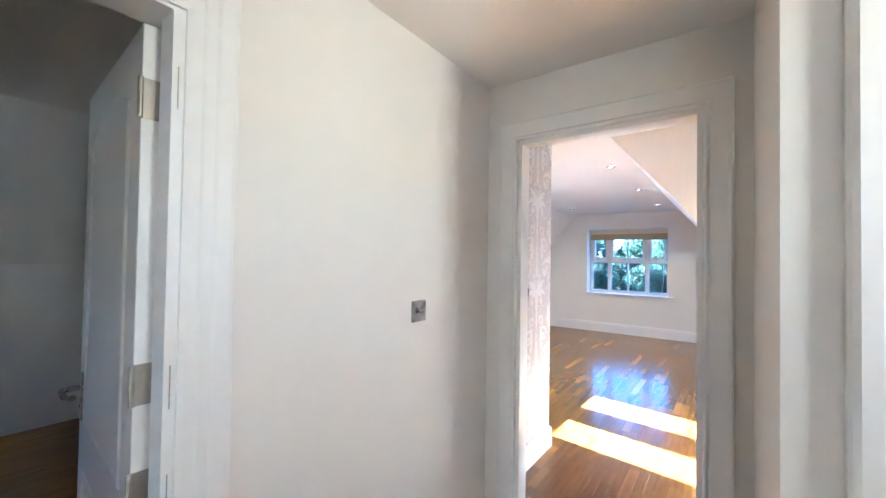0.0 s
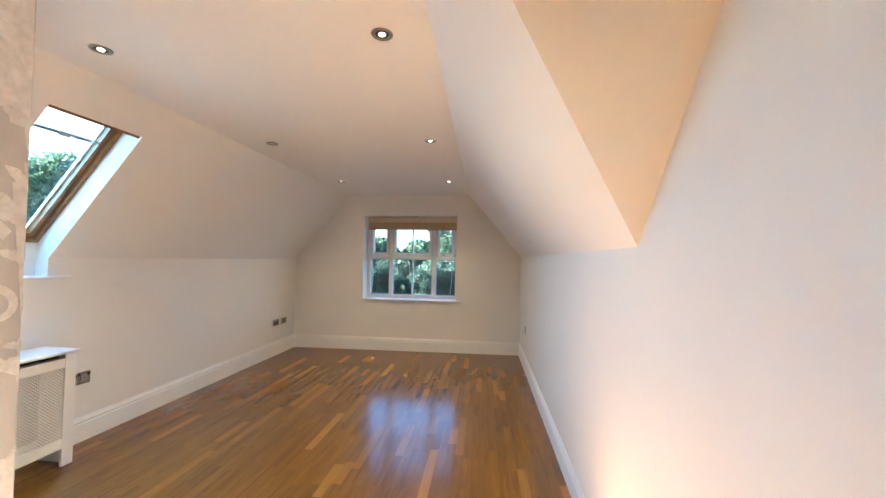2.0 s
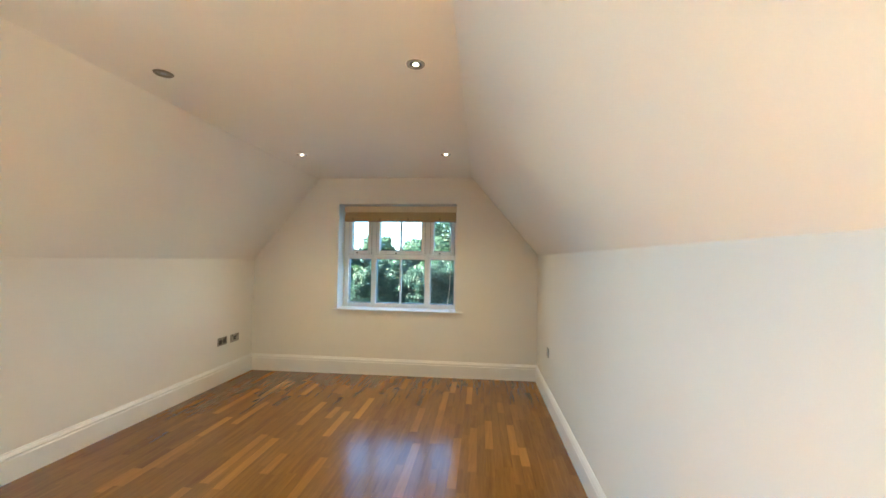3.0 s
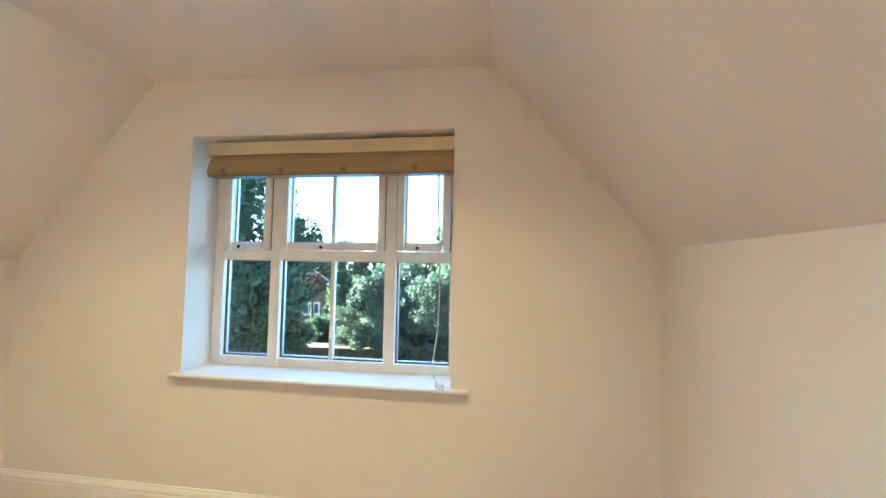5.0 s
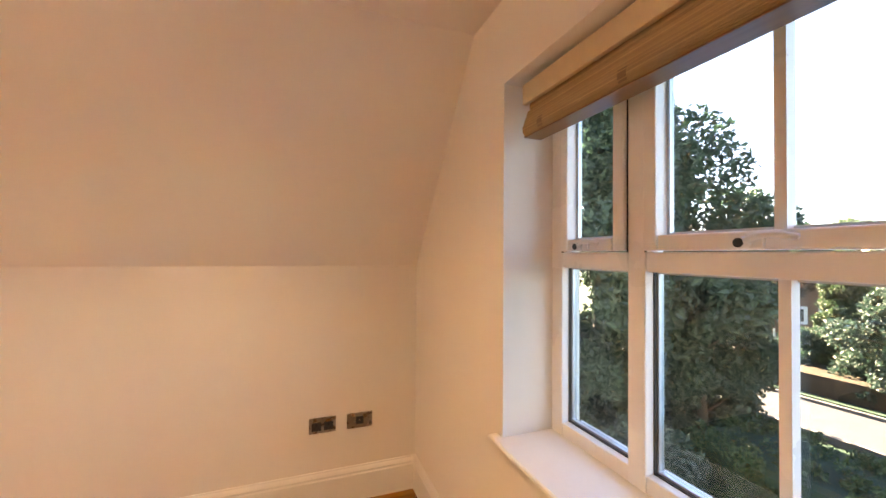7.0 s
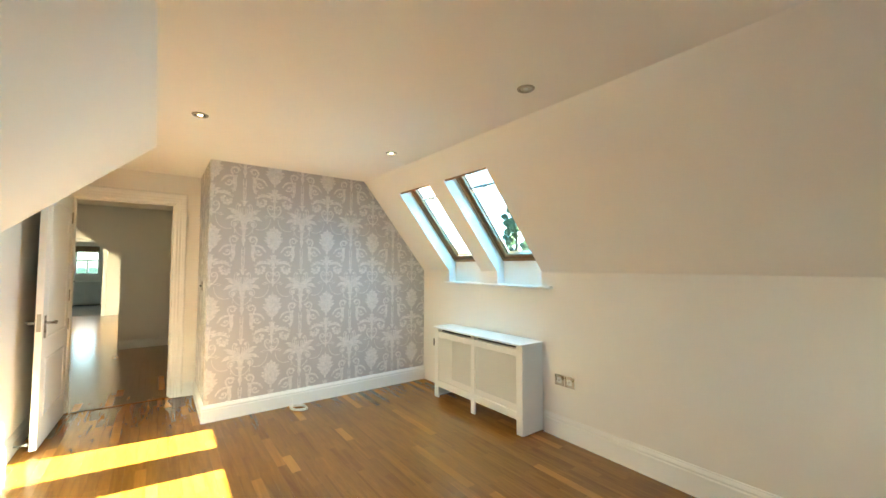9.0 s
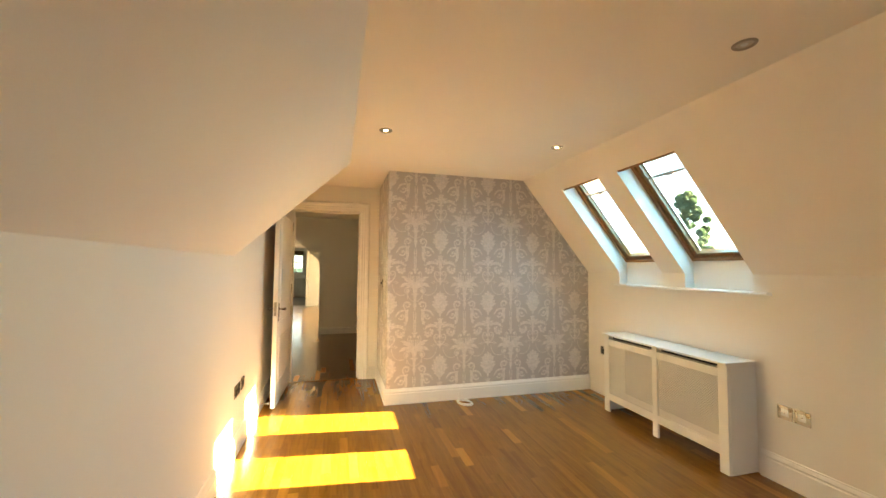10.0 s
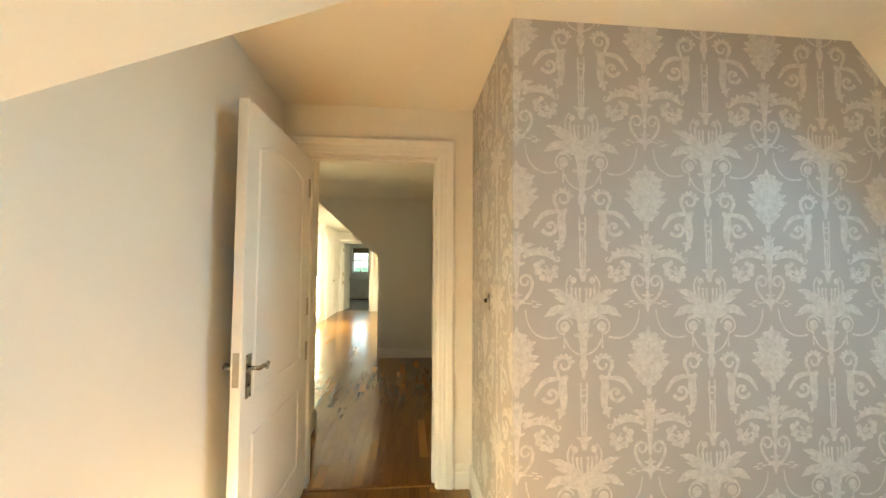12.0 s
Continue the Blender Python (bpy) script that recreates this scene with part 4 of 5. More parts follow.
def corridor_door(y0, y1, label):
    architrave("door_architrave", (1.28, 0, 0), (0, -1, 0), (-1, 0, 0), -y1, -y0, 2.01, 0.09)
    door_leaf("door", pose(1.272, y1 - 0.005, 0, 0, 0, -90), y1 - y0 - 0.01, 2.0, label, True, False)


corridor_door(-8.25, -7.45, "closed white door in the corridor wall")
corridor_door(-6.6, -5.8, "closed white door further along the corridor")
architrave("door_architrave", (0, -9.08, 0), (1, 0, 0), (0, 1, 0), 0.37, 1.15, 2.0, 0.09)
door_leaf("door", pose(1.15, -9.22, 0, 0, 0, -95), 0.77, 1.985, "white door standing open into the far bedroom")


# far bedroom: window with a dark blind, and a radiator cover below it
def far_window():
    w = empty("window_2", pose(0, 0, 0))
    for x0, z0, x1, z1 in ((0.80, 1.05, 0.86, 2.05), (1.40, 1.05, 1.46, 2.05), (0.86, 1.05, 1.40, 1.11), (0.86, 1.99, 1.40, 2.05), (0.86, 1.53, 1.40, 1.58), (1.11, 1.11, 1.15, 1.53)):
        bm = B()
        box(bm, x0, -13.36, z0, x1, -13.30, z1, 0.004)
        part("frame_bar", bm, UPVC, w)
    bm = B()
    box(bm, 0.86, -13.335, 1.11, 1.40, -13.331, 1.99)
    g = part("pane", bm, GLASS, w)
    g.visible_shadow = False
    bm = B()
    box(bm, 0.82, -13.27, 1.84, 1.44, -13.23, 2.06, 0.01)
    part("blind", bm, TAPE, w, "dark brown gathered blind")
    return structure(w, "white bedroom window with a dark raised blind", "window")


far_window()
far = empty("radiator_cover", pose(1.12, -13.2, 0, 0, 0, 90))
for nm, q, mt in (("top", (0.0, -0.45, 0.80, 0.22, 0.45, 0.83), GLOSS), ("side_panel", (0.0, -0.43, 0.0, 0.2, -0.41, 0.80), GLOSS), ("side_panel", (0.0, 0.41, 0.0, 0.2, 0.43, 0.80), GLOSS),
                  ("rail", (0.18, -0.41, 0.70, 0.2, 0.41, 0.80), GLOSS), ("rail", (0.18, -0.41, 0.06, 0.2, 0.41, 0.14), GLOSS), ("stile", (0.18, -0.02, 0.14, 0.2, 0.02, 0.70), GLOSS),
                  ("grille", (0.17, -0.41, 0.14, 0.178, 0.41, 0.70), UPVC)):
    bm = B()
    box(bm, *q, 0.003)
    part(nm, bm, mt, far)
tagged(far, "white radiator cover below the far bedroom window", "radiator cover")

# window added out of view in the corridor's outer wall, for the landing fill
w = empty("added_landing_window", pose(0, 0, 0))
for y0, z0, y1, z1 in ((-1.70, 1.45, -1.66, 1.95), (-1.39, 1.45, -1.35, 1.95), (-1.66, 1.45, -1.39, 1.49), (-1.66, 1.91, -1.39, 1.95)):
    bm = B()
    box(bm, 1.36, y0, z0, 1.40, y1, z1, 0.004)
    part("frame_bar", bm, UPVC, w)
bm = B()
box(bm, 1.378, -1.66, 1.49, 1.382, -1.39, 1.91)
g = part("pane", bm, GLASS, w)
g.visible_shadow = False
structure(w, "unseen white landing window added for the fill light", "window")


# ---------------------------------------------------------------- damask wallpaper motif
PW, PH = 0.531, 0.645         # repeat, across and up


def stroke(pts, w0, w1=None, mid=None):
    """A tapering ribbon along 2D points, as quads."""
    w1 = w0 if w1 is None else w1
    n = len(pts)
    sides = []
    for i, p in enumerate(pts):
        a, b = Vector(pts[max(i - 1, 0)]), Vector(pts[min(i + 1, n - 1)])
        d = (b - a).normalized()
        k = i / (n - 1)
        w = w0 * (1 - k) + w1 * k
        if mid is not None:
            w = w0 * (1 - k) ** 2 + mid * 2 * k * (1 - k) * 1.4 + w1 * k * k
        q = Vector((-d.y, d.x)) * w / 2
        sides.append((Vector(p) + q, Vector(p) - q))
    return [[s[0], s[1], t[1], t[0]] for s, t in zip(sides, sides[1:])]


def bez(a, b, c, d, n=9):
    a, b, c, d = Vector(a), Vector(b), Vector(c), Vector(d)
    return [a * (1 - t) ** 3 + b * 3 * t * (1 - t) ** 2 + c * 3 * t * t * (1 - t) + d * t ** 3 for t in [k / (n - 1) for k in range(n)]]


def spiral(cx, cy, r0, r1, a0, turn, n=16):
    return [Vector((cx + (r0 + (r1 - r0) * k / (n - 1)) * math.cos(a0 + turn * k / (n - 1)), cy + (r0 + (r1 - r0) * k / (n - 1)) * math.sin(a0 + turn * k / (n - 1)))) for k in range(n)]


def blob(cx, cy, rx, ry=None, n=9, lump=0.0, turn=0.0):
    ry = rx if ry is None else ry
    return [[Vector((cx + rx * (1 + lump * math.sin(3 * a + turn)) * math.cos(a), cy + ry * (1 + lump * math.cos(2 * a + turn)) * math.sin(a))) for a in [2 * math.pi * k / n for k in range(n)]]]


def leaf2(a, b, wide, bend=0.0):
    """A pointed leaf from a to b, with notched sides."""
    a, b = Vector(a), Vector(b)
    d = b - a
    q = Vector((-d.y, d.x))
    pts = [a + d * k / 8 + q * bend * math.sin(math.pi * k / 8) for k in range(9)]
    out = []
    prof = [0.25, 0.55, 0.95, 0.70, 1.0, 0.66, 0.78, 0.42, 0.02]
    for i in range(8):
        e = (pts[i + 1] - pts[i]).normalized()
        s = Vector((-e.y, e.x)) * wide * 0.46
        out.append([pts[i] + s * prof[i], pts[i] - s * prof[i], pts[i + 1] - s * prof[i + 1], pts[i + 1] + s * prof[i + 1]])
    return out


def damask():
    """One repeat: the stem axis at u = 0, the bouquet axis at u = PW / 2; v = 0 at the bouquet's middle."""
    rnd = random.Random(11)
    ku, kv = PW / 510, PH / 635            # drawn on a grid of 510 by 635 to the repeat, v downwards
    one, two = [], []                      # half of the stem group, half of the bouquet group
    # torch below the palm: body, flared collar and the taper under it
    one += stroke([(0, 425), (0, 475), (0, 540)], 84, 34)
    one += stroke([(0, 540), (0, 552)], 76, 60)
    one += stroke([(0, 552), (0, 580), (0, 630)], 40, 20)
    one += leaf2((12, 552), (40, 546), 13)
    # palm: broad pointed leaves over one another
    for a, b, w, bend in (((16, 470), (140, 372), 40, -0.16), ((14, 474), (152, 478), 40, -0.20), ((12, 466), (112, 402), 34, -0.12), ((12, 476), (132, 446), 34, -0.14),
                          ((6, 470), (64, 404), 26, -0.10), ((20, 486), (104, 500), 18, -0.25), ((4, 462), (30, 396), 20, 0.0)):
        one += leaf2(a, b, w, bend)
    for x in (10, 26, 42):
        one += stroke(bez((6, 440), (x, 420), (x + 6, 390), (x + 2, 365)), 6, 10)
    # tulip of looped ribbons, two balls and the finial
    one += stroke(bez((8, 430), (60, 420), (86, 350), (46, 318)), 8, 7)
    one += stroke(bez((20, 425), (50, 400), (60, 360), (30, 340)), 6, 5)
    one += blob(37, 337, 13, 13, 10)
    one += stroke([(0, 292), (0, 312), (0, 342)], 46, 14)
    one += leaf2((6, 305), (32, 292), 14)
    # tassel ball in its ring, the drop, the tie and the garland
    one += blob(72, 514, 19, 21, 12)
    one += stroke(spiral(72, 512, 31, 30, -2.9, 4.5, 16), 6, 8)
    one += stroke([(74, 536), (74, 580)], 5, 5)
    one += blob(74, 588, 5, 9, 7)
    one += stroke(bez((70, 560), (58, 600), (30, 618), (2, 622)), 7, 6)
    one += stroke(bez((98, 552), (160, 572), (218, 540), (222, 448)), 8, 5)
    # column: bud, ring and long bead
    one += blob(0, 22, 17, 30, 10)
    one += stroke([(0, 46), (0, 62), (0, 80)], 18, 10)
    one += stroke(spiral(0, 128, 12, 12, -1.57, 3.2, 10), 7)
    one += stroke([(11, 90), (13, 128), (9, 170)], 7)
    one += blob(0, 176, 14, 9, 8)
    one += stroke([(9, 180), (11, 230), (7, 290)], 7)
    one += stroke([(0, 185), (0, 230), (0, 290)], 5)
    # volute
    one += stroke(spiral(76, 22, 37, 10, 0.9, -7.6, 26), 15, 9)
    for k in range(7):
        a = -2.8 + k * 0.5
        one += blob(76 + 36 * math.cos(a), 22 + 36 * math.sin(a), 8, n=6)
    one += stroke(bez((98, 50), (104, 66), (92, 74), (74, 70)), 12, 9)
    # thick scroll and its foot
    one += stroke(bez((62, 66), (104, 84), (66, 140), (82, 190)), 16, 18, 36)
    one += leaf2((60, 62), (96, 82), 16)
    one += blob(86, 200, 15, 13, 9, 0.2)
    one += leaf2((80, 192), (112, 188), 16)
    one += leaf2((84, 200), (98, 224), 16)
    # hook over it and the inner curl
    one += stroke(bez((84, 76), (130, 66), (168, 84), (176, 120)), 10, 8, 22)
    one += leaf2((172, 104), (190, 138), 17)
    one += stroke(spiral(126, 132, 33, 9, 0.35, 6.2, 20), 16, 10)
    one += blob(127, 132, 8, n=7)
    # bouquet: a lobed outline filled with round flowers
    outline = ((-108, 8), (-84, 28), (-58, 60), (-34, 52), (-6, 70), (22, 74), (46, 50), (72, 42), (94, 16))
    for (v0, w0), (v1, w1) in zip(outline, outline[1:]):
        two += [[Vector((0, v0)), Vector((w0 * 0.84, v0)), Vector((w1 * 0.84, v1)), Vector((0, v1))]]
    for v, w in outline[1:]:
        two += blob(w * 0.86, v, 15, 13, 9, 0.16, v)
        two += leaf2((w * 0.7, v), (w + 14, v - 6), 17)
    for k in range(26):
        v = -80 + 165 * rnd.random()
        w = np.interp(v, [q[0] for q in outline], [q[1] for q in outline]) * rnd.random() * 0.9
        two += stroke(spiral(w, v, 10, 8, rnd.uniform(0, 6), 4.0, 9), 5, 3)
    two += leaf2((0, -92), (0, -122), 16)
    two += stroke([(0, 92), (0, 120), (0, 140)], 26, 14)
    # calyx
    for a, b, w in (((0, 196), (30, 160), 20), ((0, 200), (10, 150), 16), ((4, 226), (68, 200), 26), ((4, 232), (52, 222), 22)):
        two += leaf2(a, b, w, -0.10)
    two += stroke([(0, 180), (0, 225), (0, 280)], 44, 26)
    two += leaf2((0, 282), (34, 270), 16)
    two += stroke([(0, 280), (0, 320), (0, 370)], 24, 12)
    # arm with scalloped top and curled end
    two += stroke(bez((24, 250), (62, 216), (120, 220), (150, 262)), 14, 10, 34)
    for x, y in ((60, 228), (84, 219), (108, 222), (130, 234)):
        two += leaf2((x, y + 8), (x + 12, y - 12), 15)
    two += stroke(spiral(156, 254, 13, 5, 2.6, -4.6, 10), 7, 5)
    # flowers hanging under the arm
    for x, y, r in ((78, 282, 15), (82, 306, 15), (100, 326, 15), (124, 332, 15), (144, 316, 15), (146, 292, 14), (120, 304, 13), (96, 268, 11)):
        two += blob(x, y, r, r, 9, 0.14, x)
    two += stroke(spiral(108, 288, 16, 6, 3.0, -4.4, 11), 7, 5)
    # heart of two volutes and the drop
    two += stroke(bez((2, 432), (40, 412), (84, 352), (44, 318)), 11, 13)
    two += stroke(spiral(34, 342, 25, 8, -1.2, -5.6, 16), 11, 7)
    two += leaf2((0, 372), (0, 462), 24)
    two += leaf2((6, 410), (36, 426), 14)
    two += leaf2((4, 395), (24, 392), 11)
    for x, y in ((48, 424), (66, 416), (84, 428), (70, 436)):
        two += leaf2((x - 12, y), (x + 14, y + 3), 9)
    real = lambda polys, sign, u: [[Vector((sign * p.x * ku + u, -p.y * kv)) for p in q] for q in polys]
    return real(one, 1, 0) + real(one, -1, 0) + real(two, 1, PW / 2) + real(two, -1, PW / 2)


DAMASK = damask()


def paper(name, origin, along, out, length, first, cuts):
    """The motif laid over a wall: origin, the way along it and out of it; first is the first stem's place."""
    o, along, out = Vector(origin), Vector(along), Vector(out)
    bm = B()
    cols = int(length / PW) + 3
    for c in range(-1, cols):
        for r in range(-1, 5):
            for k, poly in enumerate(DAMASK):
                lift = 0.0004 + 0.0012 * k / len(DAMASK)
                pts = []
                for p in poly:
                    q = o + along * (first + c * PW + p.x) + out * lift
                    q.z = 0.335 + r * PH + p.y
                    pts.append(q)
                u = [(p - o).dot(along) for p in pts]
                if max(u) < 0 or min(u) > length or min(p.z for p in pts) > ZC or max(p.z for p in pts) < 0.137:
                    continue
                bm.faces.new([bm.verts.new(p) for p in pts])
    for co, no in cuts:
        g = bm.verts[:] + bm.edges[:] + bm.faces[:]
        bmesh.ops.bisect_plane(bm, geom=g, plane_co=co, plane_no=no, clear_outer=True)
    ob = tagged(obj(name, bm, MOTIF, block), kind="stuff")
    return ob


paper("damask_pattern", (BX, BY, 0), (-1, 0, 0), (0, 1, 0), 2.32, 0.28,
      [((BX - 0.0005, 0, 0), (1, 0, 0)), ((0, 0, ZC), (0, 0, 1)), ((0, 0, 0.137), (0, 0, -1)), ((XW, 0, KW), tuple(S_OUT)), ((XW, 0, 0), (-1, 0, 0))])
paper("damask_pattern", (BX, BY, 0), (0, -1, 0), (1, 0, 0), BY, 0.26,
      [((0, BY - 0.0005, 0), (0, 1, 0)), ((0, 0.0, 0), (0, -1, 0)), ((0, 0, ZC), (0, 0, 1)), ((0, 0, 0.137), (0, 0, -1))])


# ---------------------------------------------------------------- outside
def plain(name, base, rough=0.9, vary=0.25, scale=3.0, bump_scale=40.0, bump=0.5):
    return material(name, base, rough, 0.0, vary, scale, bump, bump_scale, spec=0.2)


def foliage(name, dark, light, trans=0.25):
    m = bpy.data.materials.new(name)
    m.use_nodes = True
    t = m.node_tree
    b = t.nodes["Principled BSDF"]
    out = t.nodes["Material Output"]
    geo = t.nodes.new("ShaderNodeNewGeometry")
    ramp = t.nodes.new("ShaderNodeValToRGB")
    e = ramp.color_ramp.elements
    e[0].color, e[1].color = (*dark, 1), (*light, 1)
    t.links.new(geo.outputs["Random Per Island"], ramp.inputs["Fac"])
    t.links.new(ramp.outputs["Color"], b.inputs["Base Color"])
    b.inputs["Roughness"].default_value = 0.55
    tl = t.nodes.new("ShaderNodeBsdfTranslucent")
    t.links.new(ramp.outputs["Color"], tl.inputs["Color"])
    mx = t.nodes.new("ShaderNodeMixShader")
    mx.inputs["Fac"].default_value = trans
    t.links.new(b.outputs[0], mx.inputs[1])
    t.links.new(tl.outputs[0], mx.inputs[2])
    t.links.new(mx.outputs[0], out.inputs["Surface"])
    return m


GZ = -3.0
GRASS = plain("rough_grass", (0.020, 0.054, 0.036), scale=1.5, bump_scale=60)
ASPHALT = plain("pale_worn_asphalt", (0.050, 0.055, 0.063), 0.85, 0.15, 2.0, 180)
KERB = plain("concrete_kerb", (0.14, 0.14, 0.14), 0.85, 0.12)
BARK = plain("bark", (0.10, 0.075, 0.05), 0.9, 0.3, 8.0, 50)
LEAF_DARK = foliage("dark_leaves", (0.016, 0.056, 0.036), (0.050, 0.120, 0.072), 0.3)
LEAF_MID = foliage("green_leaves", (0.020, 0.060, 0.046), (0.050, 0.113, 0.080))
LEAF_PALE = foliage("yellow_green_leaves", (0.031, 0.075, 0.038), (0.066, 0.122, 0.057))
LEAF_RED = foliage("copper_leaves", (0.056, 0.027, 0.024), (0.112, 0.056, 0.044))
# distance haze is put into this paler leaf colour
LEAF_FAR = foliage("far_leaves_haze_tint", (0.060, 0.115, 0.075), (0.095, 0.160, 0.105), 0.5)
HEDGE = foliage("hedge_leaves", (0.026, 0.070, 0.026), (0.064, 0.126, 0.046))
BRICK = plain("red_brick", (0.21, 0.105, 0.075), 0.9, 0.25, 5.0, 60)
TILE = plain("grey_roof_slate", (0.085, 0.092, 0.11), 0.85, 0.25, 4.0, 50)
# soil colour darkened to carry the shade under the trees
SOIL = plain("shaded_bank", (0.045, 0.036, 0.026), 0.95, 0.35, 3.0, 40)

bm = B()
bmesh.ops.create_grid(bm, x_segments=60, y_segments=60, size=1.0)
for v in bm.verts:
    v.co.x, v.co.y = math.copysign(abs(v.co.x) ** 3, v.co.x) * 1500, math.copysign(abs(v.co.y) ** 3, v.co.y) * 1500
    v.co.z = GZ + 0.03 * noise.noise(v.co * 0.4) - 0.05
structure(obj("ground", bm, GRASS), "rough grass ground reaching to the horizon", "ground")
ROAD_A, ROAD_B = Vector((-45, 16.1, 0)), Vector((45, 20.5, 0))
ROAD_D = (ROAD_B - ROAD_A).normalized()
ROAD_N = Vector((-ROAD_D.y, ROAD_D.x, 0))


def along_road(name, n0, n1, z0, z1, mat, label, category):
    bm = B()
    a = ROAD_A + ROAD_N * n0
    prism(bm, [(a.x, a.y, z0), (*(a + ROAD_N * (n1 - n0)).to_2d(), z0), (*(a + ROAD_N * (n1 - n0)).to_2d(), z1), (a.x, a.y, z1)], ROAD_D * 90)
    return structure(obj(name, bm, mat), label, category)


along_road("road", -0.55, 2.0, GZ - 0.1, GZ + 0.03, ASPHALT, "sunlit pale asphalt lane", "road")
along_road("kerb", -0.67, -0.55, GZ - 0.1, GZ + 0.12, KERB, "concrete kerb along the lane", "kerb")
along_road("kerb", 2.0, 2.12, GZ - 0.1, GZ + 0.12, KERB, "concrete kerb along the lane", "kerb")
along_road("verge", 2.12, 2.5, GZ - 0.1, GZ + 0.16, GRASS, "grass verge beside the lane", "verge")
along_road("bank", 2.5, 4.6, GZ - 0.1, GZ + 0.75, SOIL, "earth bank coloured dark for the shade under the trees", "bank")


def leaf_mesh(name, centres, radii, per, size, mat, parent, seed, flat=1.0):
    """Many small folded leaves over clumps; each leaf is its own little piece."""
    rng = np.random.default_rng(seed)
    c = np.repeat(np.array(centres), per, axis=0)
    r = np.repeat(np.array(radii), per)
    d = rng.normal(size=c.shape)
    d /= np.linalg.norm(d, axis=1, keepdims=True)
    rad = r * rng.uniform(0.35, 1.08, len(r)) ** 0.6
    p = c + d * rad[:, None] * np.array((1, 1, flat))
    a = rng.normal(size=p.shape) + d * 0.5
    a /= np.linalg.norm(a, axis=1, keepdims=True)
    b = np.cross(a, rng.normal(size=p.shape))
    b /= np.linalg.norm(b, axis=1, keepdims=True)
    s = (size * rng.uniform(0.6, 1.3, len(p)))[:, None]
    fold = np.cross(a, b) * s * 0.18
    v = np.stack([p - a * s, p - b * s * 0.45 + fold, p + a * s, p + b * s * 0.45 + fold], axis=1).reshape(-1, 3)
    n = len(p)
    f = np.arange(4 * n).reshape(n, 4)
    me = bpy.data.meshes.new(name)
    me.from_pydata(v.tolist(), [], np.concatenate([f[:, [0, 1, 2]], f[:, [0, 2, 3]]]).tolist())
    me.materials.append(mat)
    o = new(name, me)
    o.parent = parent
    return o


def tree(name, x, y, top, spread, mat, seed, label, clumps=70, per=260, size=0.14, low=0.12, category="tree", cone=0.0, z0=GZ):
    """A tapered trunk with limbs and a crown of leaf clumps with an uneven outline."""
    rnd = random.Random(seed)
    t = empty(name, pose(x, y, z0))
    high = top - z0
    bm = B()
    lean = Vector((rnd.uniform(-0.3, 0.3), rnd.uniform(-0.3, 0.3), 0))
    rings = 7
    prev = None
    for k in range(rings):
        f = k / (rings - 1)
        p = lean * f * f + Vector((0, 0, -0.15 + high * 0.8 * f))
        r = 0.035 * high * (1 - 0.85 * f) * (1.35 if k == 0 else 1) + 0.015
        ring = [bm.verts.new(p + Vector((r * math.cos(i * math.pi / 5), r * math.sin(i * math.pi / 5), 0))) for i in range(10)]
        if prev:
            for i in range(10):
                bm.faces.new((prev[i], prev[(i + 1) % 10], ring[(i + 1) % 10], ring[i]))
        prev = ring
    bm.faces.new(prev)
    part("trunk", bm, BARK, t, smooth=True)
    centres, radii = [], []
    bm = B()
    for k in range(clumps):
        f = low + (1 - low) * (k + 0.5) / clumps
        g = (f - low) / (1 - low)
        wide = spread * ((1 - g) ** 0.75 if cone else (math.sin(math.pi * (0.12 + 0.86 * g)) ** 0.6)) * rnd.uniform(0.72, 1.12)
        a = k * 2.39996 + rnd.uniform(-0.4, 0.4)
        q = math.sqrt(rnd.uniform(0.15, 1.0))
        rr = spread * rnd.uniform(0.16, 0.30) * (0.75 if cone else 1.0)
        c = Vector((wide * q * math.cos(a), wide * q * math.sin(a), high * f - rr * 0.5))
        centres.append(tuple(c))
        radii.append(rr)
        if k % 4 == 0 and not cone:
            s = lean * f * f * 0.5 + Vector((0, 0, max(0.3, c.z - high * 0.12)))
            cyl(bm, s, c, 0.05 * (1.2 - g), 0.012, 6)
    if bm.verts:
        part("limbs", bm, BARK, t)
    else:
        bm.free()
    leaf_mesh("crown", centres, radii, per, size, mat, t, seed, 0.85)
    return tagged(t, label, category)


tree("tree", -10.2, 14.0, 6.2, 4.0, LEAF_DARK, 1, "tall dark-leaved tree beside the house front", 130, 820, 0.105, 0.02)
tree("tree", -15.2, 11.8, 4.6, 3.0, LEAF_MID, 2, "broad green tree at the side of the garden", 90, 420, 0.10, 0.03)
tree("tree", -7.5, 14.4, 1.9, 1.7, LEAF_DARK, 3, "small dark tree in front of the lane", 56, 560, 0.075, 0.0)
tree("shrub", -8.6, 11.6, -0.6, 1.9, LEAF_DARK, 4, "dense dark garden shrub below the trees", 40, 480, 0.07, 0.0, "shrub")
tree("shrub", -6.2, 11.2, -1.6, 1.3, LEAF_MID, 5, "low green garden shrub", 26, 330, 0.08, 0.0, "shrub")
tree("conifer", -8.9, 23.8, 1.6, 1.3, LEAF_PALE, 6, "sunlit yellow-green conifer across the lane", 80, 420, 0.09, 0.0, "tree", 1.0)
tree("shrub", -9.3, 22.4, -1.1, 1.15, LEAF_DARK, 18, "dark rounded shrub at the foot of the conifer", 30, 420, 0.07, 0.0, "shrub")
tree("shrub", -6.4, 21.7, 0.9, 1.9, LEAF_MID, 7, "tall green roadside shrub across the lane", 46, 520, 0.08, 0.0, "shrub")
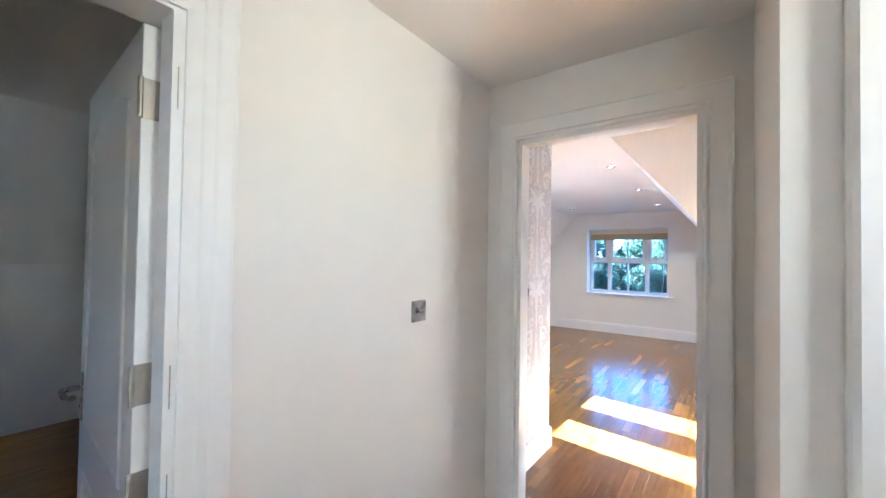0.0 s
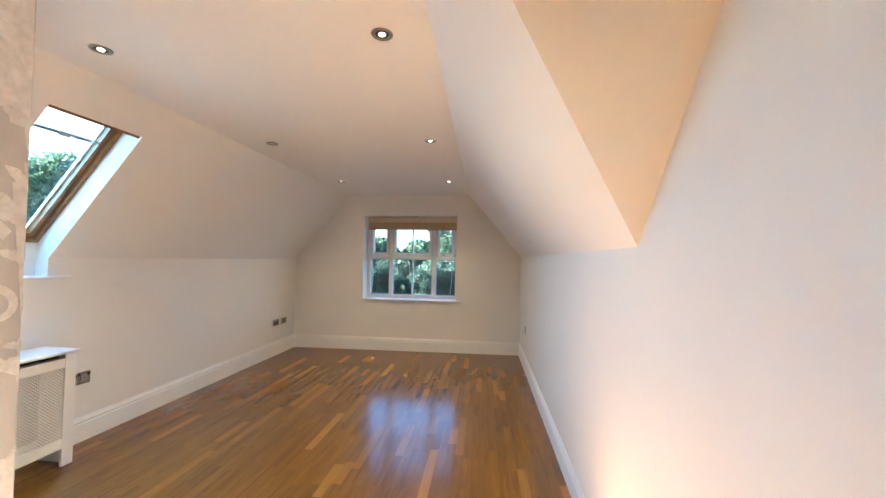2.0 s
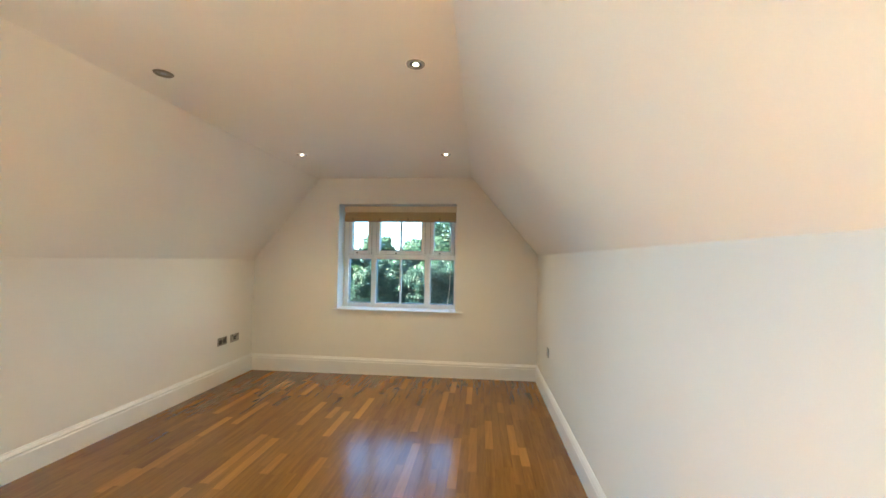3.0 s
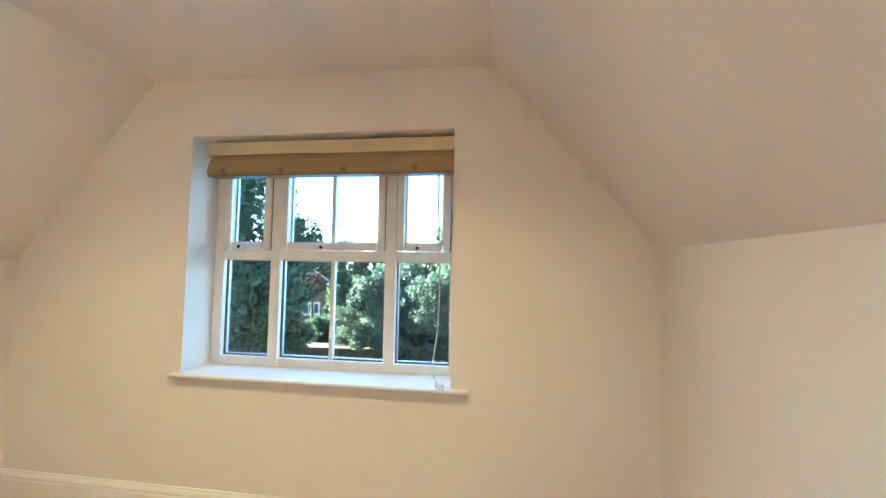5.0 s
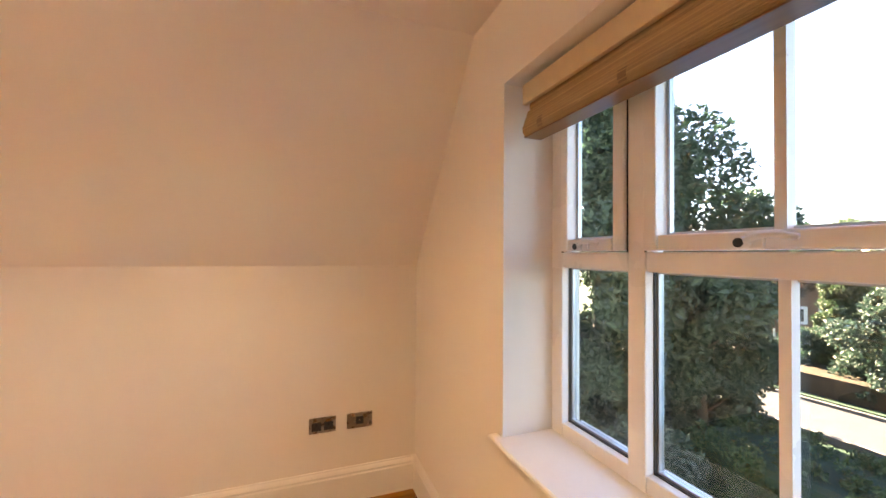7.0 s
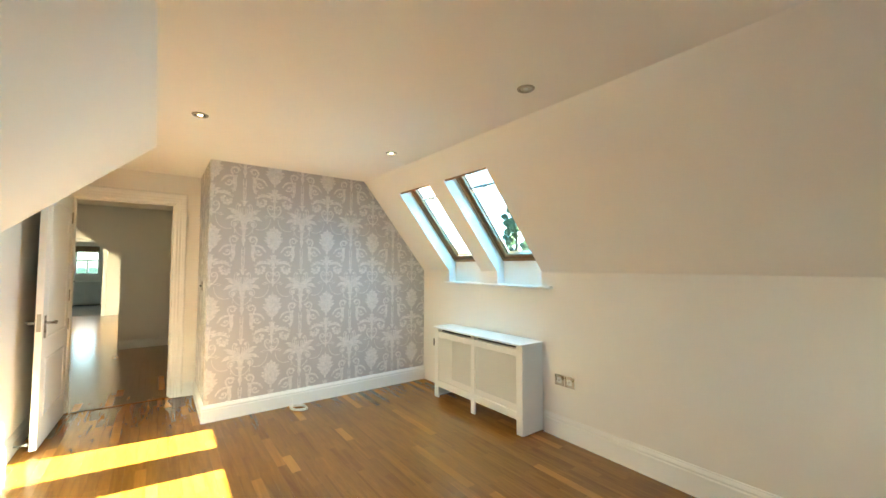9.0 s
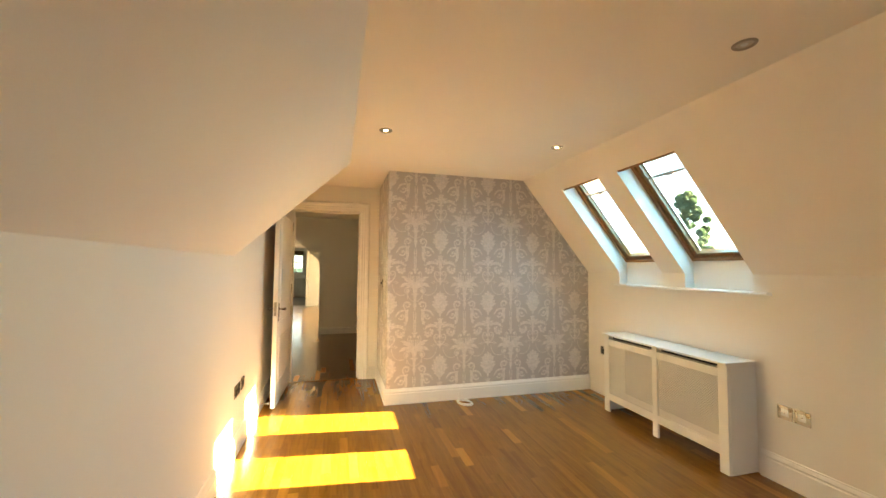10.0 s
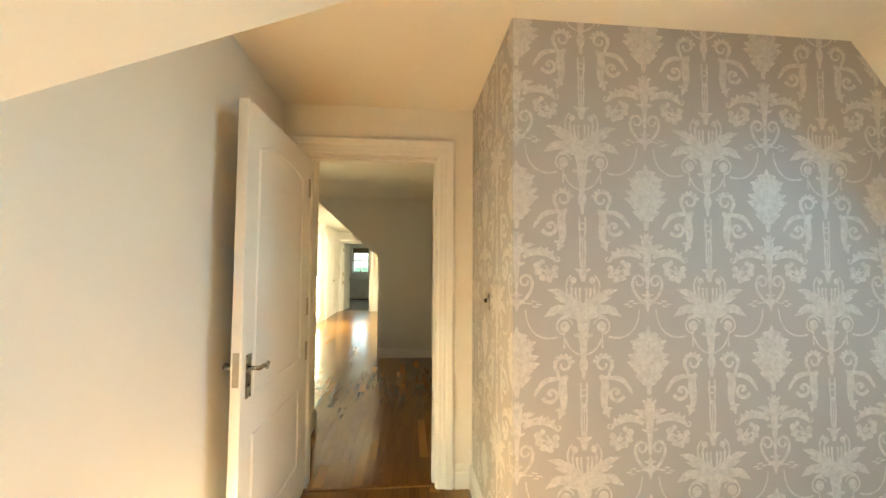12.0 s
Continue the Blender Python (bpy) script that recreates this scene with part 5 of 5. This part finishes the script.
tree("shrub", -3.6, 22.0, 1.0, 2.0, LEAF_MID, 8, "tall green roadside shrub across the lane", 46, 520, 0.08, 0.0, "shrub")
tree("shrub", -0.4, 22.2, 1.1, 2.1, LEAF_PALE, 9, "pale green roadside shrub in full sun", 46, 520, 0.08, 0.0, "shrub")
tree("shrub", 3.0, 22.5, 1.2, 2.2, LEAF_MID, 10, "tall green roadside shrub across the lane", 46, 520, 0.08, 0.0, "shrub")
tree("shrub", 6.6, 22.8, 1.3, 2.3, LEAF_PALE, 12, "pale green roadside shrub in full sun", 46, 520, 0.08, 0.0, "shrub")
tree("tree", -12.9, 28.8, 0.9, 0.8, LEAF_RED, 13, "small copper-leaved tree near the cottage", 18, 170, 0.09, 0.66)
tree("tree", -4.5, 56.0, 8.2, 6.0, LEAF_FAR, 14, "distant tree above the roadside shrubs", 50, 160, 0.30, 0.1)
tree("tree", -27.0, 56.0, 5.0, 6.0, LEAF_MID, 15, "distant tree behind the cottage", 50, 160, 0.32, 0.05)
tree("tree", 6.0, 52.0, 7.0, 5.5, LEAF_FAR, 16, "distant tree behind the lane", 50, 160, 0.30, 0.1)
for k in [n for n in range(11) if n not in (1, 2)]:
    tree("shrub", -19.0 + k * 3.1, 27.5 + (k * 7 % 4) * 0.8, 0.6 + (k * 5 % 3) * 0.5, 2.3, LEAF_MID if k % 3 else LEAF_PALE, 40 + k, "dense green shrub behind the roadside trees", 36, 200, 0.16, 0.0, "shrub")
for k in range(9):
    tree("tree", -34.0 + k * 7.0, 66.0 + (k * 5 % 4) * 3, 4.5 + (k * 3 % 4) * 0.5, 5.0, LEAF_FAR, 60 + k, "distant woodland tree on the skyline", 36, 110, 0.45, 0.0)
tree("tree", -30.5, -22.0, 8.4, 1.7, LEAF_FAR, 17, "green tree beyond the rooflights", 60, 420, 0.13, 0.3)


# clipped hedge in front of the lane
def hedge(x0, x1, y, wide, top, seed, label):
    h = empty("hedge", pose((x0 + x1) / 2, y, GZ))
    hx = (x1 - x0) / 2
    bm = B()
    box(bm, -hx + 0.12, -wide / 2 + 0.12, -0.1, hx - 0.12, wide / 2 - 0.12, top - GZ - 0.14, 0.15)
    part("hedge_core", bm, GRASS, h)
    rng = np.random.default_rng(seed)
    cs, rs = [], []
    n = int((x1 - x0) / 0.22)
    for k in range(n):
        for j in range(9):
            x = -hx + (k + rng.uniform(0, 1)) * (x1 - x0) / n
            if j < 4:
                c = (x, rng.uniform(-wide / 2, wide / 2), top - GZ - 0.12 + rng.uniform(-0.06, 0.05))
            elif j < 7:
                c = (x, -wide / 2 + 0.08, rng.uniform(0.2, top - GZ - 0.15))
            else:
                c = (x, wide / 2 - 0.08, rng.uniform(0.2, top - GZ - 0.15))
            cs.append(c)
            rs.append(rng.uniform(0.12, 0.22))
    leaf_mesh("hedge_leaves", cs, rs, 80, 0.040, HEDGE, h, seed, 0.7)
    return tagged(h, label, "hedge")


hedge(-6.2, 8.0, 12.9, 1.9, -1.62, 21, "clipped dark green hedge in front of the lane")


# cottage beyond the conifer
def cottage():
    h = empty("cottage", pose(-14.6, 32.0, GZ, 0, 0, 26) @ Matrix.Scale(0.72, 4))
    bm = B()
    prism(bm, [(-4, 0, -0.2), (4, 0, -0.2), (4, 0, 2.6), (0, 0, 5.4), (-4, 0, 2.6)], (0, 7, 0))
    part("wall", bm, BRICK, h, "red brick gable wall")
    for s in (-1, 1):
        bm = B()
        prism(bm, [(s * 4.4, -0.4, 2.35), (0, -0.4, 5.45), (0, -0.4, 5.65), (s * 4.5, -0.4, 2.5)], (0, 7.8, 0))
        part("roof", bm, TILE, h, "blue-grey slate roof")
    for x, z in ((-2.5, 0.9), (0.0, 0.9), (2.4, 0.9)):
        w = B()
        for q in ((-0.9, -0.1, -0.68, 1.3), (0.68, -0.1, 0.9, 1.3), (-0.68, -0.1, 0.68, 0.12), (-0.68, 1.08, 0.68, 1.3), (-0.32, 0.12, -0.18, 1.08), (0.18, 0.12, 0.32, 1.08), (-0.18, 0.56, 0.18, 0.66)):
            box(w, x + q[0], -0.06, z + q[1], x + q[2], 0.02, z + q[3])
        win = part("window", w, UPVC, h, "white cottage window")
        bm = B()
        box(bm, x - 0.68, -0.02, z + 0.12, x + 0.68, 0.0 - 0.004, z + 1.08)
        part("pane", bm, DARKMETAL, win)
    # white posts stand in for the white flowers before the cottage
    for k in range(10):
        bm = B()
        box(bm, -4.5 + k * 0.9, -6.02, 0.0, -4.38 + k * 0.9, -5.96, 1.1)
        part("white_flower_post", bm, UPVC, h)
    return tagged(h, "red brick cottage with white windows behind trees", "house")


cottage()


# ---------------------------------------------------------------- oak strips of the floor
def strip_mesh(name, length, wide, thick=0.009):
    bm = B()
    g = 0.00012
    r = 0.0003
    x, y = wide / 2 - g, length / 2 - g
    vs = [bm.verts.new((sx * x, sy * y, -thick)) for sx, sy in ((-1, -1), (1, -1), (1, 1), (-1, 1))]
    vm = [bm.verts.new((sx * x, sy * y, -r)) for sx, sy in ((-1, -1), (1, -1), (1, 1), (-1, 1))]
    vt = [bm.verts.new((sx * (x - r), sy * (y - r), 0.0)) for sx, sy in ((-1, -1), (1, -1), (1, 1), (-1, 1))]
    for a, b in ((vs, vm), (vm, vt)):
        for i in range(4):
            bm.faces.new((a[i], a[(i + 1) % 4], b[(i + 1) % 4], b[i]))
    bm.faces.new(vt)
    me = bpy.data.meshes.new(name)
    bm.to_mesh(me)
    bm.free()
    me.materials.append(OAK)
    return me


STRIP_W = 0.0600
LENGTHS = (0.26, 0.36, 0.50, 0.66)
STRIPS = {n: strip_mesh("strip", n, STRIP_W) for n in LENGTHS}


def lay_strips(x0, x1, y0, y1, seed, base, near=None, clip=True):
    """Strips along y in rows; those inside near become pieces of their own, the rest one mesh."""
    rnd = random.Random(seed)
    rest_v, rest_f = [], []
    rows = int((x1 - x0) / STRIP_W) + 1
    for k in range(rows):
        xa = x0 + k * STRIP_W
        xb = min(xa + STRIP_W, x1)
        y = y0 - rnd.uniform(0.02, 0.30)
        while y < y1:
            n = rnd.choice(LENGTHS)
            a, b = max(y, y0), min(y + n, y1)
            if b - a > 0.02:
                whole = b - a > n - 1e-6 and xb - xa > STRIP_W - 1e-6
                cx, cy = (xa + xb) / 2, (a + b) / 2
                if whole and near and near[0] < cx < near[1] and near[2] < cy < near[3]:
                    o = new("strip", STRIPS[n])
                    o.location = (cx, cy, rnd.uniform(-0.00008, 0.00008))
                    o.parent = base
                else:
                    g, r, t = 0.00012, 0.0003, rnd.uniform(-0.00008, 0.00008)
                    i = len(rest_v)
                    c = ((xa + g, a + g), (xb - g, a + g), (xb - g, b - g), (xa + g, b - g))
                    d = ((xa + g + r, a + g + r), (xb - g - r, a + g + r), (xb - g - r, b - g - r), (xa + g + r, b - g - r))
                    rest_v += [(p, q, -0.009) for p, q in c] + [(p, q, t - r) for p, q in c] + [(p, q, t) for p, q in d]
                    for lo in (0, 4):
                        for e in range(4):
                            rest_f.append((i + lo + e, i + lo + (e + 1) % 4, i + lo + 4 + (e + 1) % 4, i + lo + 4 + e))
                    rest_f.append((i + 8, i + 9, i + 10, i + 11))
            y += n
    me = bpy.data.meshes.new("strips")
    me.from_pydata(rest_v, [], rest_f)
    me.materials.append(OAK_REST)
    o = new("strips", me)
    o.parent = base
    tagged(o, kind="stuff")
    return o


lay_strips(XW, XE, -0.02, YN, 3, floor, near=(-2.3, -0.1, 1.6, 4.9))
lay_strips(-1.22, 1.28, -9.2, -0.02, 5, hall_floor)
